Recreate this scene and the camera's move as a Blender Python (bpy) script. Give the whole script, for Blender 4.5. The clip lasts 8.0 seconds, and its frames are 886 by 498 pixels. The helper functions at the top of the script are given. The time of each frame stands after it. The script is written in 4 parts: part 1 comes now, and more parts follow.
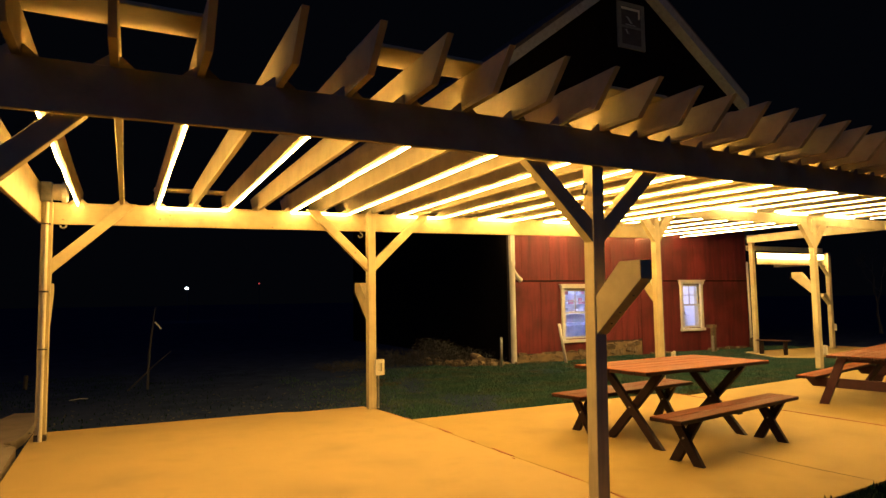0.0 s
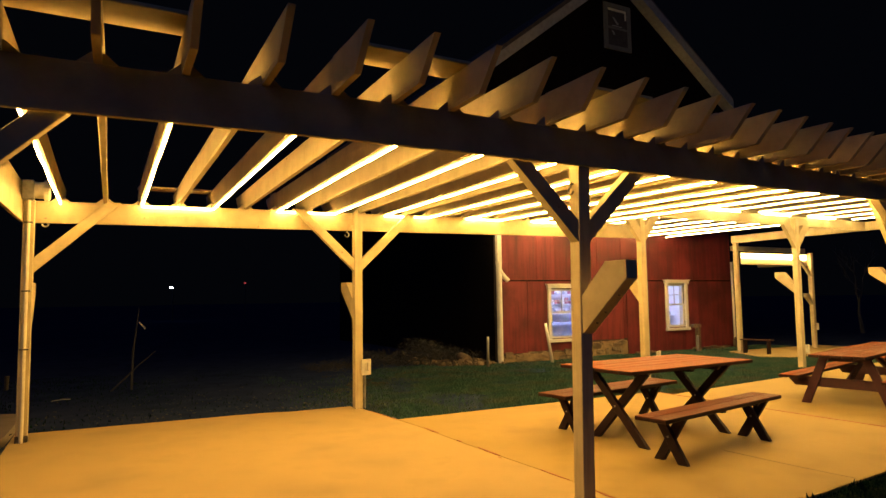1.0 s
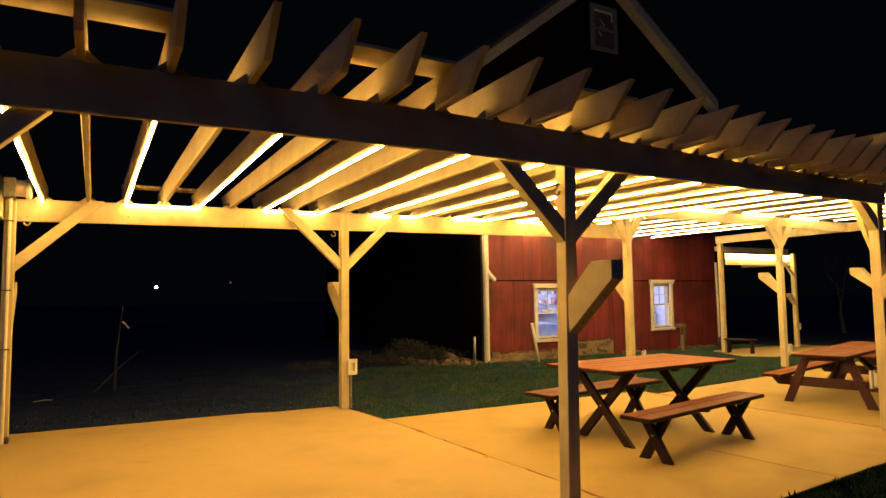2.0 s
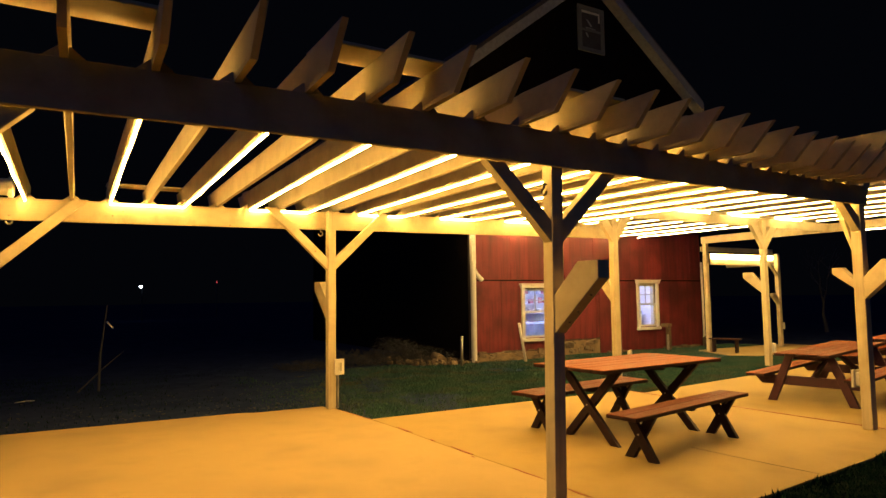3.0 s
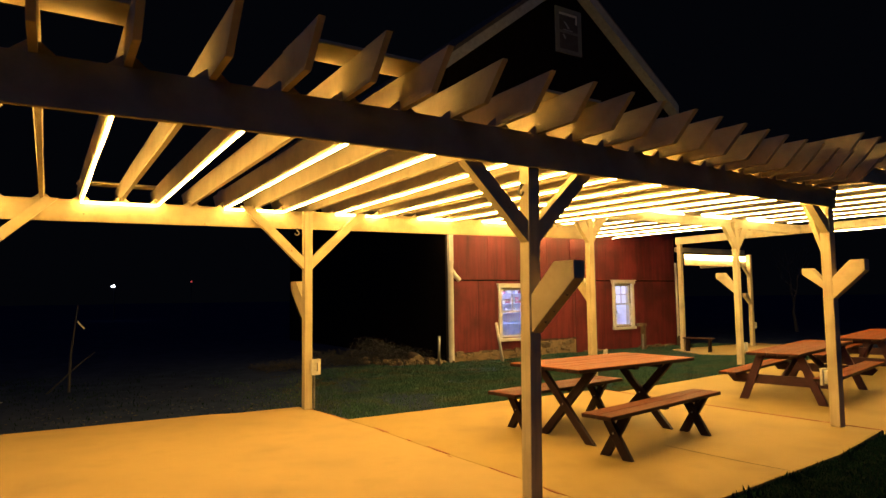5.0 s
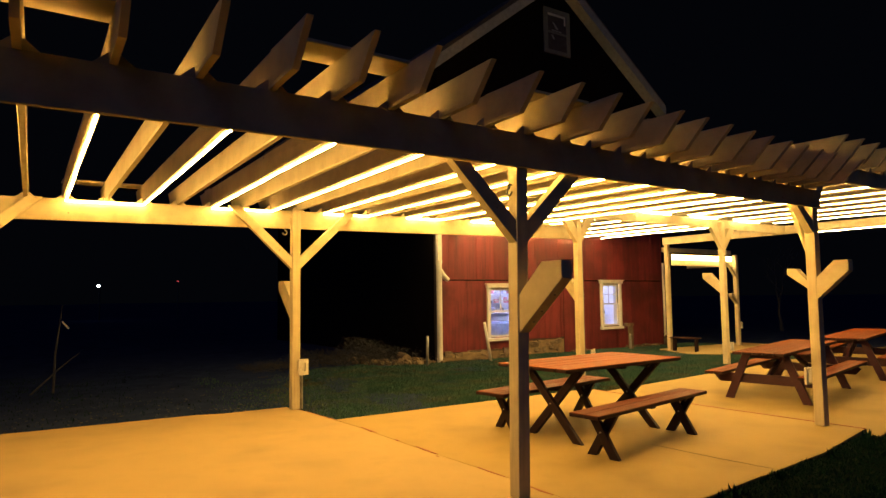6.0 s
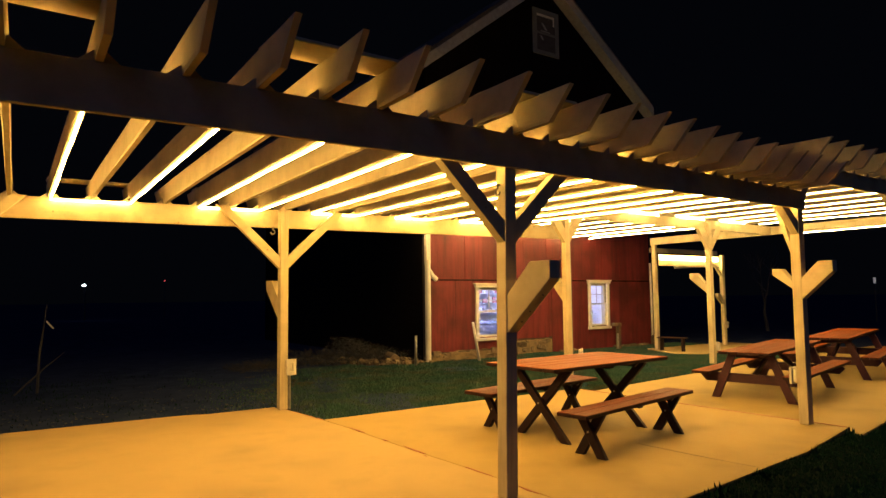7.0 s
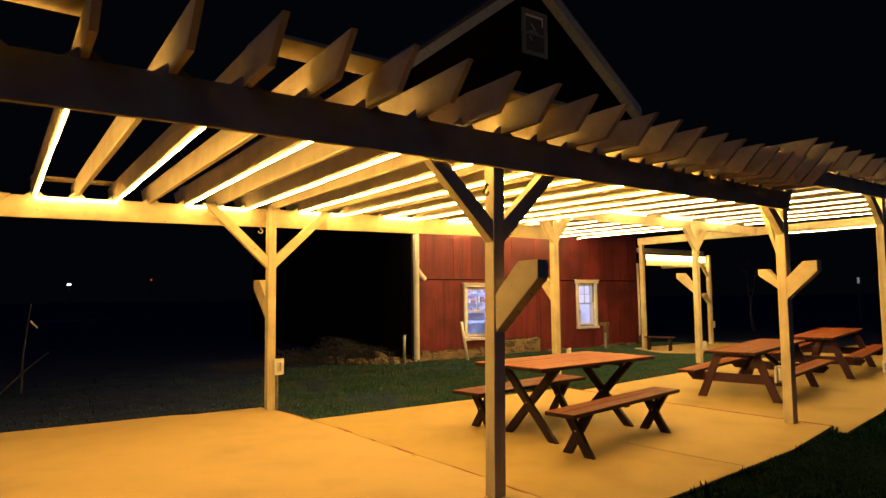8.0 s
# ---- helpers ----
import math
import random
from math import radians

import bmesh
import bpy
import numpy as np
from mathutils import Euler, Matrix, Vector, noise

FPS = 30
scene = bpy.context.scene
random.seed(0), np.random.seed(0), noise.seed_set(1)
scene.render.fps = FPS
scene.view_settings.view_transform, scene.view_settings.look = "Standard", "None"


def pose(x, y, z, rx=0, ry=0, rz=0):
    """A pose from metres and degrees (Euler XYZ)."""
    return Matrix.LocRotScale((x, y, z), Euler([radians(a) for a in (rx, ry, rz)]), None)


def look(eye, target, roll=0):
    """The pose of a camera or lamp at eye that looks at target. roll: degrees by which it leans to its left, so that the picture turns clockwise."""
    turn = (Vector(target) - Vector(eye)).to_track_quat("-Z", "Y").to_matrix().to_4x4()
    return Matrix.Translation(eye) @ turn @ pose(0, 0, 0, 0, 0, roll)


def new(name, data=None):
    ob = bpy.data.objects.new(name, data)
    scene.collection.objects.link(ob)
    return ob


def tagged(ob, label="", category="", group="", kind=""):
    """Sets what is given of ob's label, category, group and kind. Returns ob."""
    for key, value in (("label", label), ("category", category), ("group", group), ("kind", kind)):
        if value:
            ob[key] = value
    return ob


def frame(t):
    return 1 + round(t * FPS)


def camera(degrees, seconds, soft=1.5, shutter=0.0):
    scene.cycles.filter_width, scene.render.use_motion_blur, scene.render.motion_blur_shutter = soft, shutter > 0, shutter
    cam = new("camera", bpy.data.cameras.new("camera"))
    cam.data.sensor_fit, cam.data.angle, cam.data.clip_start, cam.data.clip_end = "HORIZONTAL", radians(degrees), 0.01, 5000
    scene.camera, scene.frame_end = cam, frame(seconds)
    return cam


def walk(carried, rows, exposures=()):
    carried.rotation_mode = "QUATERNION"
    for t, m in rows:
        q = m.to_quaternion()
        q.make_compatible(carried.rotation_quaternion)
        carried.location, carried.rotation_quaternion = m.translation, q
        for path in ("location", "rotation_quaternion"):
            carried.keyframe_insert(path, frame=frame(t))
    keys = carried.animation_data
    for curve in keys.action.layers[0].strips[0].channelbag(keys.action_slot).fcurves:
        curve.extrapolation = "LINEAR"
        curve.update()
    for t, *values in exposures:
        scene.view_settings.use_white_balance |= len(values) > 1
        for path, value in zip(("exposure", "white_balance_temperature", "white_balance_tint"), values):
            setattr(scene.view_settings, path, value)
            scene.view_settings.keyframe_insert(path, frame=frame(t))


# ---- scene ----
cam = camera(69.03, 8.0)
# a slow pan on a tripod: the lens swings a little sideways about the pivot
ROWS = [
    (0.0, -3.4158, -3.982, 1.5752, 94.423, 0.841, -27.268),
    (0.5, -3.4146, -3.9827, 1.5751, 94.395, 0.806, -27.802),
    (1.0, -3.4133, -3.9835, 1.5751, 94.376, 0.823, -28.425),
    (1.5, -3.4121, -3.9842, 1.5751, 94.359, 0.793, -29.021),
    (3.0, -3.4084, -3.9865, 1.575, 94.3, 0.77, -30.698),
    (3.5, -3.4072, -3.9872, 1.575, 94.289, 0.754, -31.237),
    (4.0, -3.406, -3.988, 1.575, 94.282, 0.758, -31.701),
    (4.5, -3.4048, -3.9888, 1.575, 94.271, 0.746, -32.183),
    (6.0, -3.4011, -3.991, 1.5749, 94.234, 0.715, -33.693),
    (6.5, -3.3999, -3.9918, 1.5749, 94.221, 0.707, -34.205),
    (7.0, -3.3987, -3.9925, 1.5749, 94.207, 0.662, -34.697),
    (7.5, -3.3974, -3.9933, 1.5749, 94.183, 0.639, -35.193),
    (8.0, -3.3962, -3.994, 1.5748, 94.158, 0.614, -35.706)]
walk(cam, [(row[0], pose(*row[1:])) for row in ROWS])

# ---- night sky and exposure ----
scene.view_settings.exposure = 0.83
world = bpy.data.worlds.new("night")
scene.world = world
world.use_nodes = True
world.node_tree.nodes["Background"].inputs["Color"].default_value = (0.34, 0.42, 0.72, 1)
world.node_tree.nodes["Background"].inputs["Strength"].default_value = 0.0016
# added wide cool fill from the south-west; its source is not seen
cool_fill = new("cool_fill_light", bpy.data.lights.new("cool_fill_light", "SUN"))
cool_fill.data.energy, cool_fill.data.angle, cool_fill.data.color = 0.17, radians(70), (0.24, 0.38, 1.0)
cool_fill.matrix_basis = look((-9, -7, 5), (0, 0, 1))
LED_COLOUR = (1.0, 0.56, 0.13)
LED_POWER = 110.0


# ---- materials ----
def shader(name):
    m = bpy.data.materials.new(name)
    m.use_nodes = True
    nodes, links = m.node_tree.nodes, m.node_tree.links
    return m, nodes, links, nodes["Principled BSDF"]


def ramp(nodes, stops):
    r = nodes.new("ShaderNodeValToRGB")
    while len(r.color_ramp.elements) < len(stops):
        r.color_ramp.elements.new(0.5)
    for e, (p, c) in zip(r.color_ramp.elements, stops):
        e.position, e.color = p, (*c, 1)
    return r


def textured(name, dark, mid, light, scale=(6, 6, 6), fine=60, rough=0.6, bump=0.15, metal=0.0, specular=0.4,
             object_tint=0.0, local=True, stain=None, stain_scale=0.8, stain_amount=0.5, knots=0):
    """Two scales of noise for colour, a fine one for relief, an optional large stain."""
    m, nodes, links, bsdf = shader(name)
    tc = nodes.new("ShaderNodeTexCoord")
    mp = nodes.new("ShaderNodeMapping")
    mp.inputs["Scale"].default_value = scale
    if local:
        links.new(tc.outputs["Object"], mp.inputs["Vector"])
        info = nodes.new("ShaderNodeObjectInfo")
        shift = nodes.new("ShaderNodeVectorMath")
        shift.operation = "SCALE"
        shift.inputs[0].default_value = (17.0, 31.0, 23.0)
        links.new(info.outputs["Random"], shift.inputs["Scale"])
        links.new(shift.outputs["Vector"], mp.inputs["Location"])
    else:
        geo = nodes.new("ShaderNodeNewGeometry")
        links.new(geo.outputs["Position"], mp.inputs["Vector"])
    n1 = nodes.new("ShaderNodeTexNoise")
    n1.inputs["Scale"].default_value = 1.0
    n1.inputs["Detail"].default_value = 6.0
    n1.inputs["Roughness"].default_value = 0.65
    links.new(mp.outputs["Vector"], n1.inputs["Vector"])
    r = ramp(nodes, [(0.28, dark), (0.5, mid), (0.74, light)])
    links.new(n1.outputs["Fac"], r.inputs["Fac"])
    colour = r.outputs["Color"]
    if object_tint:
        info2 = nodes.new("ShaderNodeObjectInfo")
        mr = nodes.new("ShaderNodeMapRange")
        mr.inputs["To Min"].default_value, mr.inputs["To Max"].default_value = 1 - object_tint, 1 + object_tint
        links.new(info2.outputs["Random"], mr.inputs["Value"])
        hsv = nodes.new("ShaderNodeHueSaturation")
        links.new(mr.outputs["Result"], hsv.inputs["Value"])
        links.new(colour, hsv.inputs["Color"])
        colour = hsv.outputs["Color"]
    if stain:
        geo2 = nodes.new("ShaderNodeNewGeometry")
        n3 = nodes.new("ShaderNodeTexNoise")
        n3.inputs["Scale"].default_value = stain_scale
        n3.inputs["Detail"].default_value = 5.0
        links.new(geo2.outputs["Position"], n3.inputs["Vector"])
        r3 = ramp(nodes, [(0.45, (0, 0, 0)), (0.7, (1, 1, 1))])
        links.new(n3.outputs["Fac"], r3.inputs["Fac"])
        k = nodes.new("ShaderNodeMath")
        k.operation = "MULTIPLY"
        k.inputs[1].default_value = stain_amount
        links.new(r3.outputs["Color"], k.inputs[0])
        mix = nodes.new("ShaderNodeMix")
        mix.data_type = "RGBA"
        links.new(k.outputs["Value"], mix.inputs[0])
        links.new(colour, mix.inputs[6])
        mix.inputs[7].default_value = (*stain, 1)
        colour = mix.outputs[2]
    if knots:
        v = nodes.new("ShaderNodeTexVoronoi")
        v.inputs["Scale"].default_value = knots
        links.new(tc.outputs["Object"], v.inputs["Vector"])
        rk = ramp(nodes, [(0.035, (1, 1, 1)), (0.055, (0, 0, 0))])
        links.new(v.outputs["Distance"], rk.inputs["Fac"])
        mk = nodes.new("ShaderNodeMix")
        mk.data_type = "RGBA"
        links.new(rk.outputs["Color"], mk.inputs[0])
        links.new(colour, mk.inputs[6])
        mk.inputs[7].default_value = (0.12, 0.08, 0.045, 1)
        colour = mk.outputs[2]
    links.new(colour, bsdf.inputs["Base Color"])
    n2 = nodes.new("ShaderNodeTexNoise")
    n2.inputs["Scale"].default_value = fine
    n2.inputs["Detail"].default_value = 4.0
    links.new(mp.outputs["Vector"], n2.inputs["Vector"])
    b = nodes.new("ShaderNodeBump")
    b.inputs["Strength"].default_value = bump
    b.inputs["Distance"].default_value = 0.01
    links.new(n2.outputs["Fac"], b.inputs["Height"])
    links.new(b.outputs["Normal"], bsdf.inputs["Normal"])
    rr = nodes.new("ShaderNodeMapRange")
    rr.inputs["To Min"].default_value, rr.inputs["To Max"].default_value = rough - 0.1, min(1, rough + 0.15)
    links.new(n1.outputs["Fac"], rr.inputs["Value"])
    links.new(rr.outputs["Result"], bsdf.inputs["Roughness"])
    bsdf.inputs["Metallic"].default_value = metal
    bsdf.inputs["Specular IOR Level"].default_value = specular
    return m


def glowing(name, colour, strength):
    m, nodes, links, bsdf = shader(name)
    bsdf.inputs["Base Color"].default_value = (*[min(1, c) for c in colour], 1)
    bsdf.inputs["Emission Color"].default_value = (*colour, 1)
    bsdf.inputs["Emission Strength"].default_value = strength
    return m


def pane_glass(name):
    m, nodes, links, bsdf = shader(name)
    bsdf.inputs["Base Color"].default_value = (0.9, 0.93, 1.0, 1)
    bsdf.inputs["Transmission Weight"].default_value = 1.0
    bsdf.inputs["Roughness"].default_value = 0.03
    bsdf.inputs["IOR"].default_value = 1.02
    return m


PAINT = textured("tan_painted_timber", (0.2574, 0.2157, 0.1339), (0.3212, 0.2718, 0.1728), (0.3688, 0.3145, 0.2042), (5, 5, 5), 22, 0.62, 0.12,
                 object_tint=0.06, stain=(0.1613, 0.131, 0.0837), stain_scale=2.3, stain_amount=0.35, knots=3.2, specular=0.18)
PAINT_PIPE = textured("cream_painted_pipe", (0.31, 0.2728, 0.1984), (0.3844, 0.3472, 0.2728), (0.434, 0.3968, 0.31), (8, 8, 8), 40, 0.45, 0.05)
TRIM = textured("white_painted_trim", (0.3267, 0.3109, 0.274), (0.39, 0.3742, 0.3373), (0.4216, 0.4058, 0.3689), (7, 7, 7), 30, 0.5, 0.08,
                stain=(0.2635, 0.2372, 0.1845), stain_scale=1.7, stain_amount=0.3)
CONCRETE = textured("broom_finished_concrete", (0.197, 0.1393, 0.05721), (0.2424, 0.1733, 0.07214), (0.2758, 0.2001, 0.08707), (1.3, 1.3, 1.3), 160, 0.82, 0.25,
                    specular=0.25, local=False, stain=(0.1545, 0.1096, 0.05473), stain_scale=1.3, stain_amount=0.65)
# a darker, more olive pour; some falloff of light is put in its tone
CONCRETE_OLIVE = textured("darker_olive_concrete", (0.1754, 0.122, 0.03781), (0.216, 0.1518, 0.04768), (0.2457, 0.1753, 0.05754), (1.3, 1.3, 1.3), 160, 0.82, 0.25,
                        specular=0.25, local=False, stain=(0.1377, 0.09601, 0.03618), stain_scale=1.3, stain_amount=0.65)
OLD_CONCRETE = textured("old_dirty_concrete", (0.1178, 0.0961, 0.0775), (0.1612, 0.1333, 0.1116), (0.1922, 0.1612, 0.1364), (2.3, 2.3, 2.3), 120, 0.9, 0.4, specular=0.15, local=False)
REDWOOD = textured("red_stained_timber", (0.05933, 0.01163, 0.001093), (0.09391, 0.01923, 0.001532), (0.1261, 0.02907, 0.002297), (3, 22, 22), 30, 0.62, 0.22,
                   object_tint=0.16, specular=0.08)
REDWOOD_OLD = textured("worn_red_stained_timber", (0.03622, 0.005605, 0.001142), (0.05555, 0.008899, 0.00165), (0.07728, 0.01352, 0.002285), (3, 22, 22), 30, 0.6, 0.22,
                       object_tint=0.16, specular=0.08)
# darker red for fixed-seat legs and rails, with shade put in the colour
MAROON = textured("shaded_maroon_timber", (0.01615, 0.002562, 0.007826), (0.02423, 0.003701, 0.01057), (0.03486, 0.00541, 0.01409), (3, 22, 22), 30, 0.55, 0.22,
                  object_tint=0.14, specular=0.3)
# red stain taken near black: the shade under tops is in this colour
SHADED_WOOD = textured("shaded_dark_timber", (0.004896, 0.001344, 0.0033), (0.008568, 0.00216, 0.00495), (0.0153, 0.00384, 0.0066), (3, 22, 22), 30, 0.6, 0.22,
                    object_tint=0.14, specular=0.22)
BARN_RED = textured("barn_red_boards", (0.04333, 0.00802, 0.01091), (0.08883, 0.01444, 0.0168), (0.1149, 0.01989, 0.02225), (7, 7, 0.5), 16, 0.6, 0.3,
                    object_tint=0.16, specular=0.18, stain=(0.02166, 0.006416, 0.007976), stain_scale=0.9, stain_amount=0.75)
# near black: the darkness of the unlit upper barn is put in the colour
BARN_UPPER = textured("unlit_dark_boards", (0.002232, 0.001984, 0.002232), (0.003348, 0.002976, 0.003348), (0.005208, 0.004464, 0.004464), (9, 9, 0.9), 16, 0.85, 0.3, specular=0.03)
STONE = textured("fieldstone", (0.04743, 0.03472, 0.02325), (0.08959, 0.06696, 0.04278), (0.1423, 0.1066, 0.06975), (7, 7, 7), 30, 0.85, 0.5, object_tint=0.25, specular=0.2)
# the night yard's blue cast is put in this soil's base colour
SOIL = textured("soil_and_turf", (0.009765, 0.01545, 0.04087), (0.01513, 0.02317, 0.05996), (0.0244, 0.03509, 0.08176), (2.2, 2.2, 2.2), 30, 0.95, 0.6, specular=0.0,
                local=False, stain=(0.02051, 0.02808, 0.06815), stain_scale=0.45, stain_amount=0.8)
# verge soil and rough grass: night's darkness is put in these base colours
VERGE_SOIL = textured("darkened_verge_soil", (0.00266, 0.004836, 0.004861), (0.004876, 0.008463, 0.007638), (0.008866, 0.0133, 0.0125), (5, 5, 5), 40, 0.95, 0.6, specular=0.0, local=False)
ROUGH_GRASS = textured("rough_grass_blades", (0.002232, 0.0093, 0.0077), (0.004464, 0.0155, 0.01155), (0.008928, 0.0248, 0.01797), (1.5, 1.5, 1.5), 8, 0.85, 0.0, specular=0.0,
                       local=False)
ATTIC_GREY = textured("grey_attic_frame", (0.06, 0.065, 0.066), (0.084, 0.091, 0.09), (0.108, 0.117, 0.114), (9, 9, 9), 40, 0.7, 0.1)
PAINT_POST = textured("tan_painted_post_grain", (0.2585, 0.2156, 0.1344), (0.3366, 0.2849, 0.1817), (0.385, 0.33, 0.2152), (26, 26, 1.3), 14, 0.62, 0.30,
                      object_tint=0.06, stain=(0.165, 0.1342, 0.08715), stain_scale=3.1, stain_amount=0.4, knots=2.6, specular=0.18)
MORTAR = textured("tan_lime_mortar", (0.0992, 0.06975, 0.03906), (0.1488, 0.107, 0.06076), (0.1885, 0.1395, 0.08246), (6, 6, 6), 25, 0.9, 0.6, specular=0.15, local=False, stain=(0.0496, 0.0372, 0.0217), stain_scale=3.0, stain_amount=0.6)
GREY_PAINT = textured("grey_weathered_paint", (0.137, 0.1426, 0.15), (0.1845, 0.1939, 0.2046), (0.2213, 0.2339, 0.2523), (9, 9, 9), 40, 0.7, 0.1)
GRASS = textured("grass_blades", (0.01058, 0.03297, 0.02645), (0.01966, 0.05667, 0.04364), (0.03478, 0.08758, 0.06348), (1.5, 1.5, 1.5), 8, 0.6, 0.0, specular=0.12,
                 local=False, stain=(0.0441, 0.04256, 0.0299), stain_scale=1.5, stain_amount=0.8)
DRY_GRASS = textured("dry_grass_blades", (0.028, 0.024, 0.013), (0.052, 0.042, 0.023), (0.085, 0.068, 0.038), (1.5, 1.5, 1.5), 8, 0.7, 0.0, specular=0.1, local=False)
LEAF = textured("dry_leaf", (0.0124, 0.01116, 0.01054), (0.01984, 0.0186, 0.01736), (0.0372, 0.0341, 0.031), (3, 3, 3), 20, 0.8, 0.0, local=False)
STEEL = textured("galvanised_steel", (0.1364, 0.1364, 0.1302), (0.2108, 0.2108, 0.2046), (0.2728, 0.2728, 0.2604), (12, 12, 12), 60, 0.42, 0.05, metal=0.8)
DARK_METAL = textured("dark_hook_steel", (0.05, 0.045, 0.04), (0.09, 0.085, 0.08), (0.16, 0.15, 0.14), (20, 20, 20), 80, 0.4, 0.05, metal=0.9)
PLASTIC = textured("weathered_box_plastic", (0.31, 0.2914, 0.248), (0.372, 0.3534, 0.31), (0.4092, 0.3906, 0.3472), (20, 20, 20), 80, 0.4, 0.03)
DARK_GAP = textured("dark_recess", (0.02, 0.014, 0.01), (0.03, 0.02, 0.014), (0.045, 0.03, 0.02), (9, 9, 9), 30, 0.8, 0.1)
JOINT_RED = textured("red_joint_filler", (0.0868, 0.0186, 0.00868), (0.1488, 0.0372, 0.0155), (0.186, 0.062, 0.0279), (14, 14, 14), 60, 0.8, 0.2, local=False)
BARK = textured("grey_bark", (0.009548, 0.01042, 0.01395), (0.01562, 0.01693, 0.02139), (0.02604, 0.02734, 0.03255), (14, 14, 3), 30, 0.9, 0.6)
BARK_DRY = textured("dry_twigs", (0.01705, 0.01432, 0.01091), (0.02728, 0.02387, 0.01773), (0.04092, 0.0341, 0.02728), (14, 14, 14), 30, 0.9, 0.3)
BRUSHWOOD = textured("dead_brushwood", (0.01062, 0.01073, 0.01267), (0.01912, 0.01975, 0.02243), (0.02975, 0.03103, 0.03658), (9, 9, 9), 30, 0.9, 0.3)
ROOFING = textured("dark_roofing", (0.02, 0.02, 0.022), (0.03, 0.03, 0.032), (0.045, 0.045, 0.046), (5, 5, 5), 40, 0.8, 0.3)
PLASTER = textured("pale_plaster", (0.6, 0.6, 0.62), (0.7, 0.7, 0.72), (0.76, 0.76, 0.78), (3, 3, 3), 40, 0.85, 0.1)
BLUE_GREY = textured("blue_grey_carton", (0.22, 0.25, 0.36), (0.32, 0.35, 0.46), (0.42, 0.44, 0.54), (5, 5, 5), 40, 0.8, 0.05, object_tint=0.3)
ROSE = textured("rose_fabric", (0.32, 0.12, 0.15), (0.42, 0.18, 0.2), (0.5, 0.26, 0.27), (5, 5, 5), 40, 0.85, 0.1, object_tint=0.3)
GLASS = pane_glass("window_glass")
LED = glowing("warm_led_rope", LED_COLOUR, LED_POWER)
LED_PALE = glowing("paler_led_rope", (1.0, 0.63, 0.20), LED_POWER * 0.85)
LED_BACK = glowing("milky_rope_backing", LED_COLOUR, LED_POWER * 0.40)
LED_PALE_BACK = glowing("paler_rope_backing", (1.0, 0.63, 0.20), LED_POWER * 0.09)
# the red stain again, with the shade of plank sides put in it
SHADED_RED = textured("shaded_red_timber", (0.009114, 0.001995, 0.002778), (0.01432, 0.003103, 0.003819), (0.02083, 0.004433, 0.005208), (3, 22, 22), 30, 0.6, 0.2, specular=0.2)


# ---- building helpers ----
def box(bm, x0, x1, y0, y1, z0, z1, m=None):
    v = [bm.verts.new(p) for p in ((x0, y0, z0), (x1, y0, z0), (x1, y1, z0), (x0, y1, z0), (x0, y0, z1), (x1, y0, z1), (x1, y1, z1), (x0, y1, z1))]
    for f in ((3, 2, 1, 0), (4, 5, 6, 7), (0, 1, 5, 4), (1, 2, 6, 5), (2, 3, 7, 6), (3, 0, 4, 7)):
        bm.faces.new([v[i] for i in f])
    if m is not None:
        bmesh.ops.transform(bm, matrix=m, verts=v)
    return v


def prism(bm, outline, axis, a, b, m=None):
    """A flat outline, pushed from a to b along an axis (0 x, 1 y, 2 z). The outline holds the other two coordinates."""
    def at(p, s):
        return {0: (s, p[0], p[1]), 1: (p[0], s, p[1]), 2: (p[0], p[1], s)}[axis]
    lo, hi = [bm.verts.new(at(p, a)) for p in outline], [bm.verts.new(at(p, b)) for p in outline]
    n = len(outline)
    bm.faces.new(lo), bm.faces.new(hi)
    for i in range(n):
        bm.faces.new((lo[i], lo[(i + 1) % n], hi[(i + 1) % n], hi[i]))
    bmesh.ops.recalc_face_normals(bm, faces=bm.faces[:])
    if m is not None:
        bmesh.ops.transform(bm, matrix=m, verts=lo + hi)


def tube(bm, points, radius, sides=8, caps=True, flat=1.0):
    """A round bar along points."""
    rings, pts = [], [Vector(p) for p in points]
    for i, p in enumerate(pts):
        way = (pts[min(i + 1, len(pts) - 1)] - pts[max(i - 1, 0)]).normalized()
        side = way.cross(Vector((0, 0, 1)))
        if side.length < 0.05:
            side = way.cross(Vector((0, 1, 0)))
        side.normalize()
        up = side.cross(way)
        r = radius[i] if isinstance(radius, (list, tuple)) else radius
        rings.append([bm.verts.new(p + side * r * math.cos(2 * math.pi * k / sides) + up * r * flat * math.sin(2 * math.pi * k / sides)) for k in range(sides)])
    for a, b in zip(rings, rings[1:]):
        for k in range(sides):
            bm.faces.new((a[k], a[(k + 1) % sides], b[(k + 1) % sides], b[k]))
    if caps:
        bm.faces.new(rings[0][::-1]), bm.faces.new(rings[-1])


def bevelled(bm, width=0.004):
    bmesh.ops.bevel(bm, geom=bm.edges[:], offset=width, segments=1, affect="EDGES", clamp_overlap=True)
    return bm


def mesh_of(name, bm, material, smooth=False):
    me = bpy.data.meshes.new(name)
    bmesh.ops.recalc_face_normals(bm, faces=bm.faces[:])
    bm.to_mesh(me)
    bm.free()
    me.materials.append(material)
    if smooth:
        for p in me.polygons:
            p.use_smooth = True
    return me


def part(name, bm, material, parent, label="", smooth=False):
    ob = new(name, mesh_of(name, bm, material, smooth))
    ob.parent = parent
    return tagged(ob, label) if label else ob


def shared(name, me, parent, m):
    ob = new(name, me)
    ob.parent = parent
    ob.matrix_basis = m
    return ob


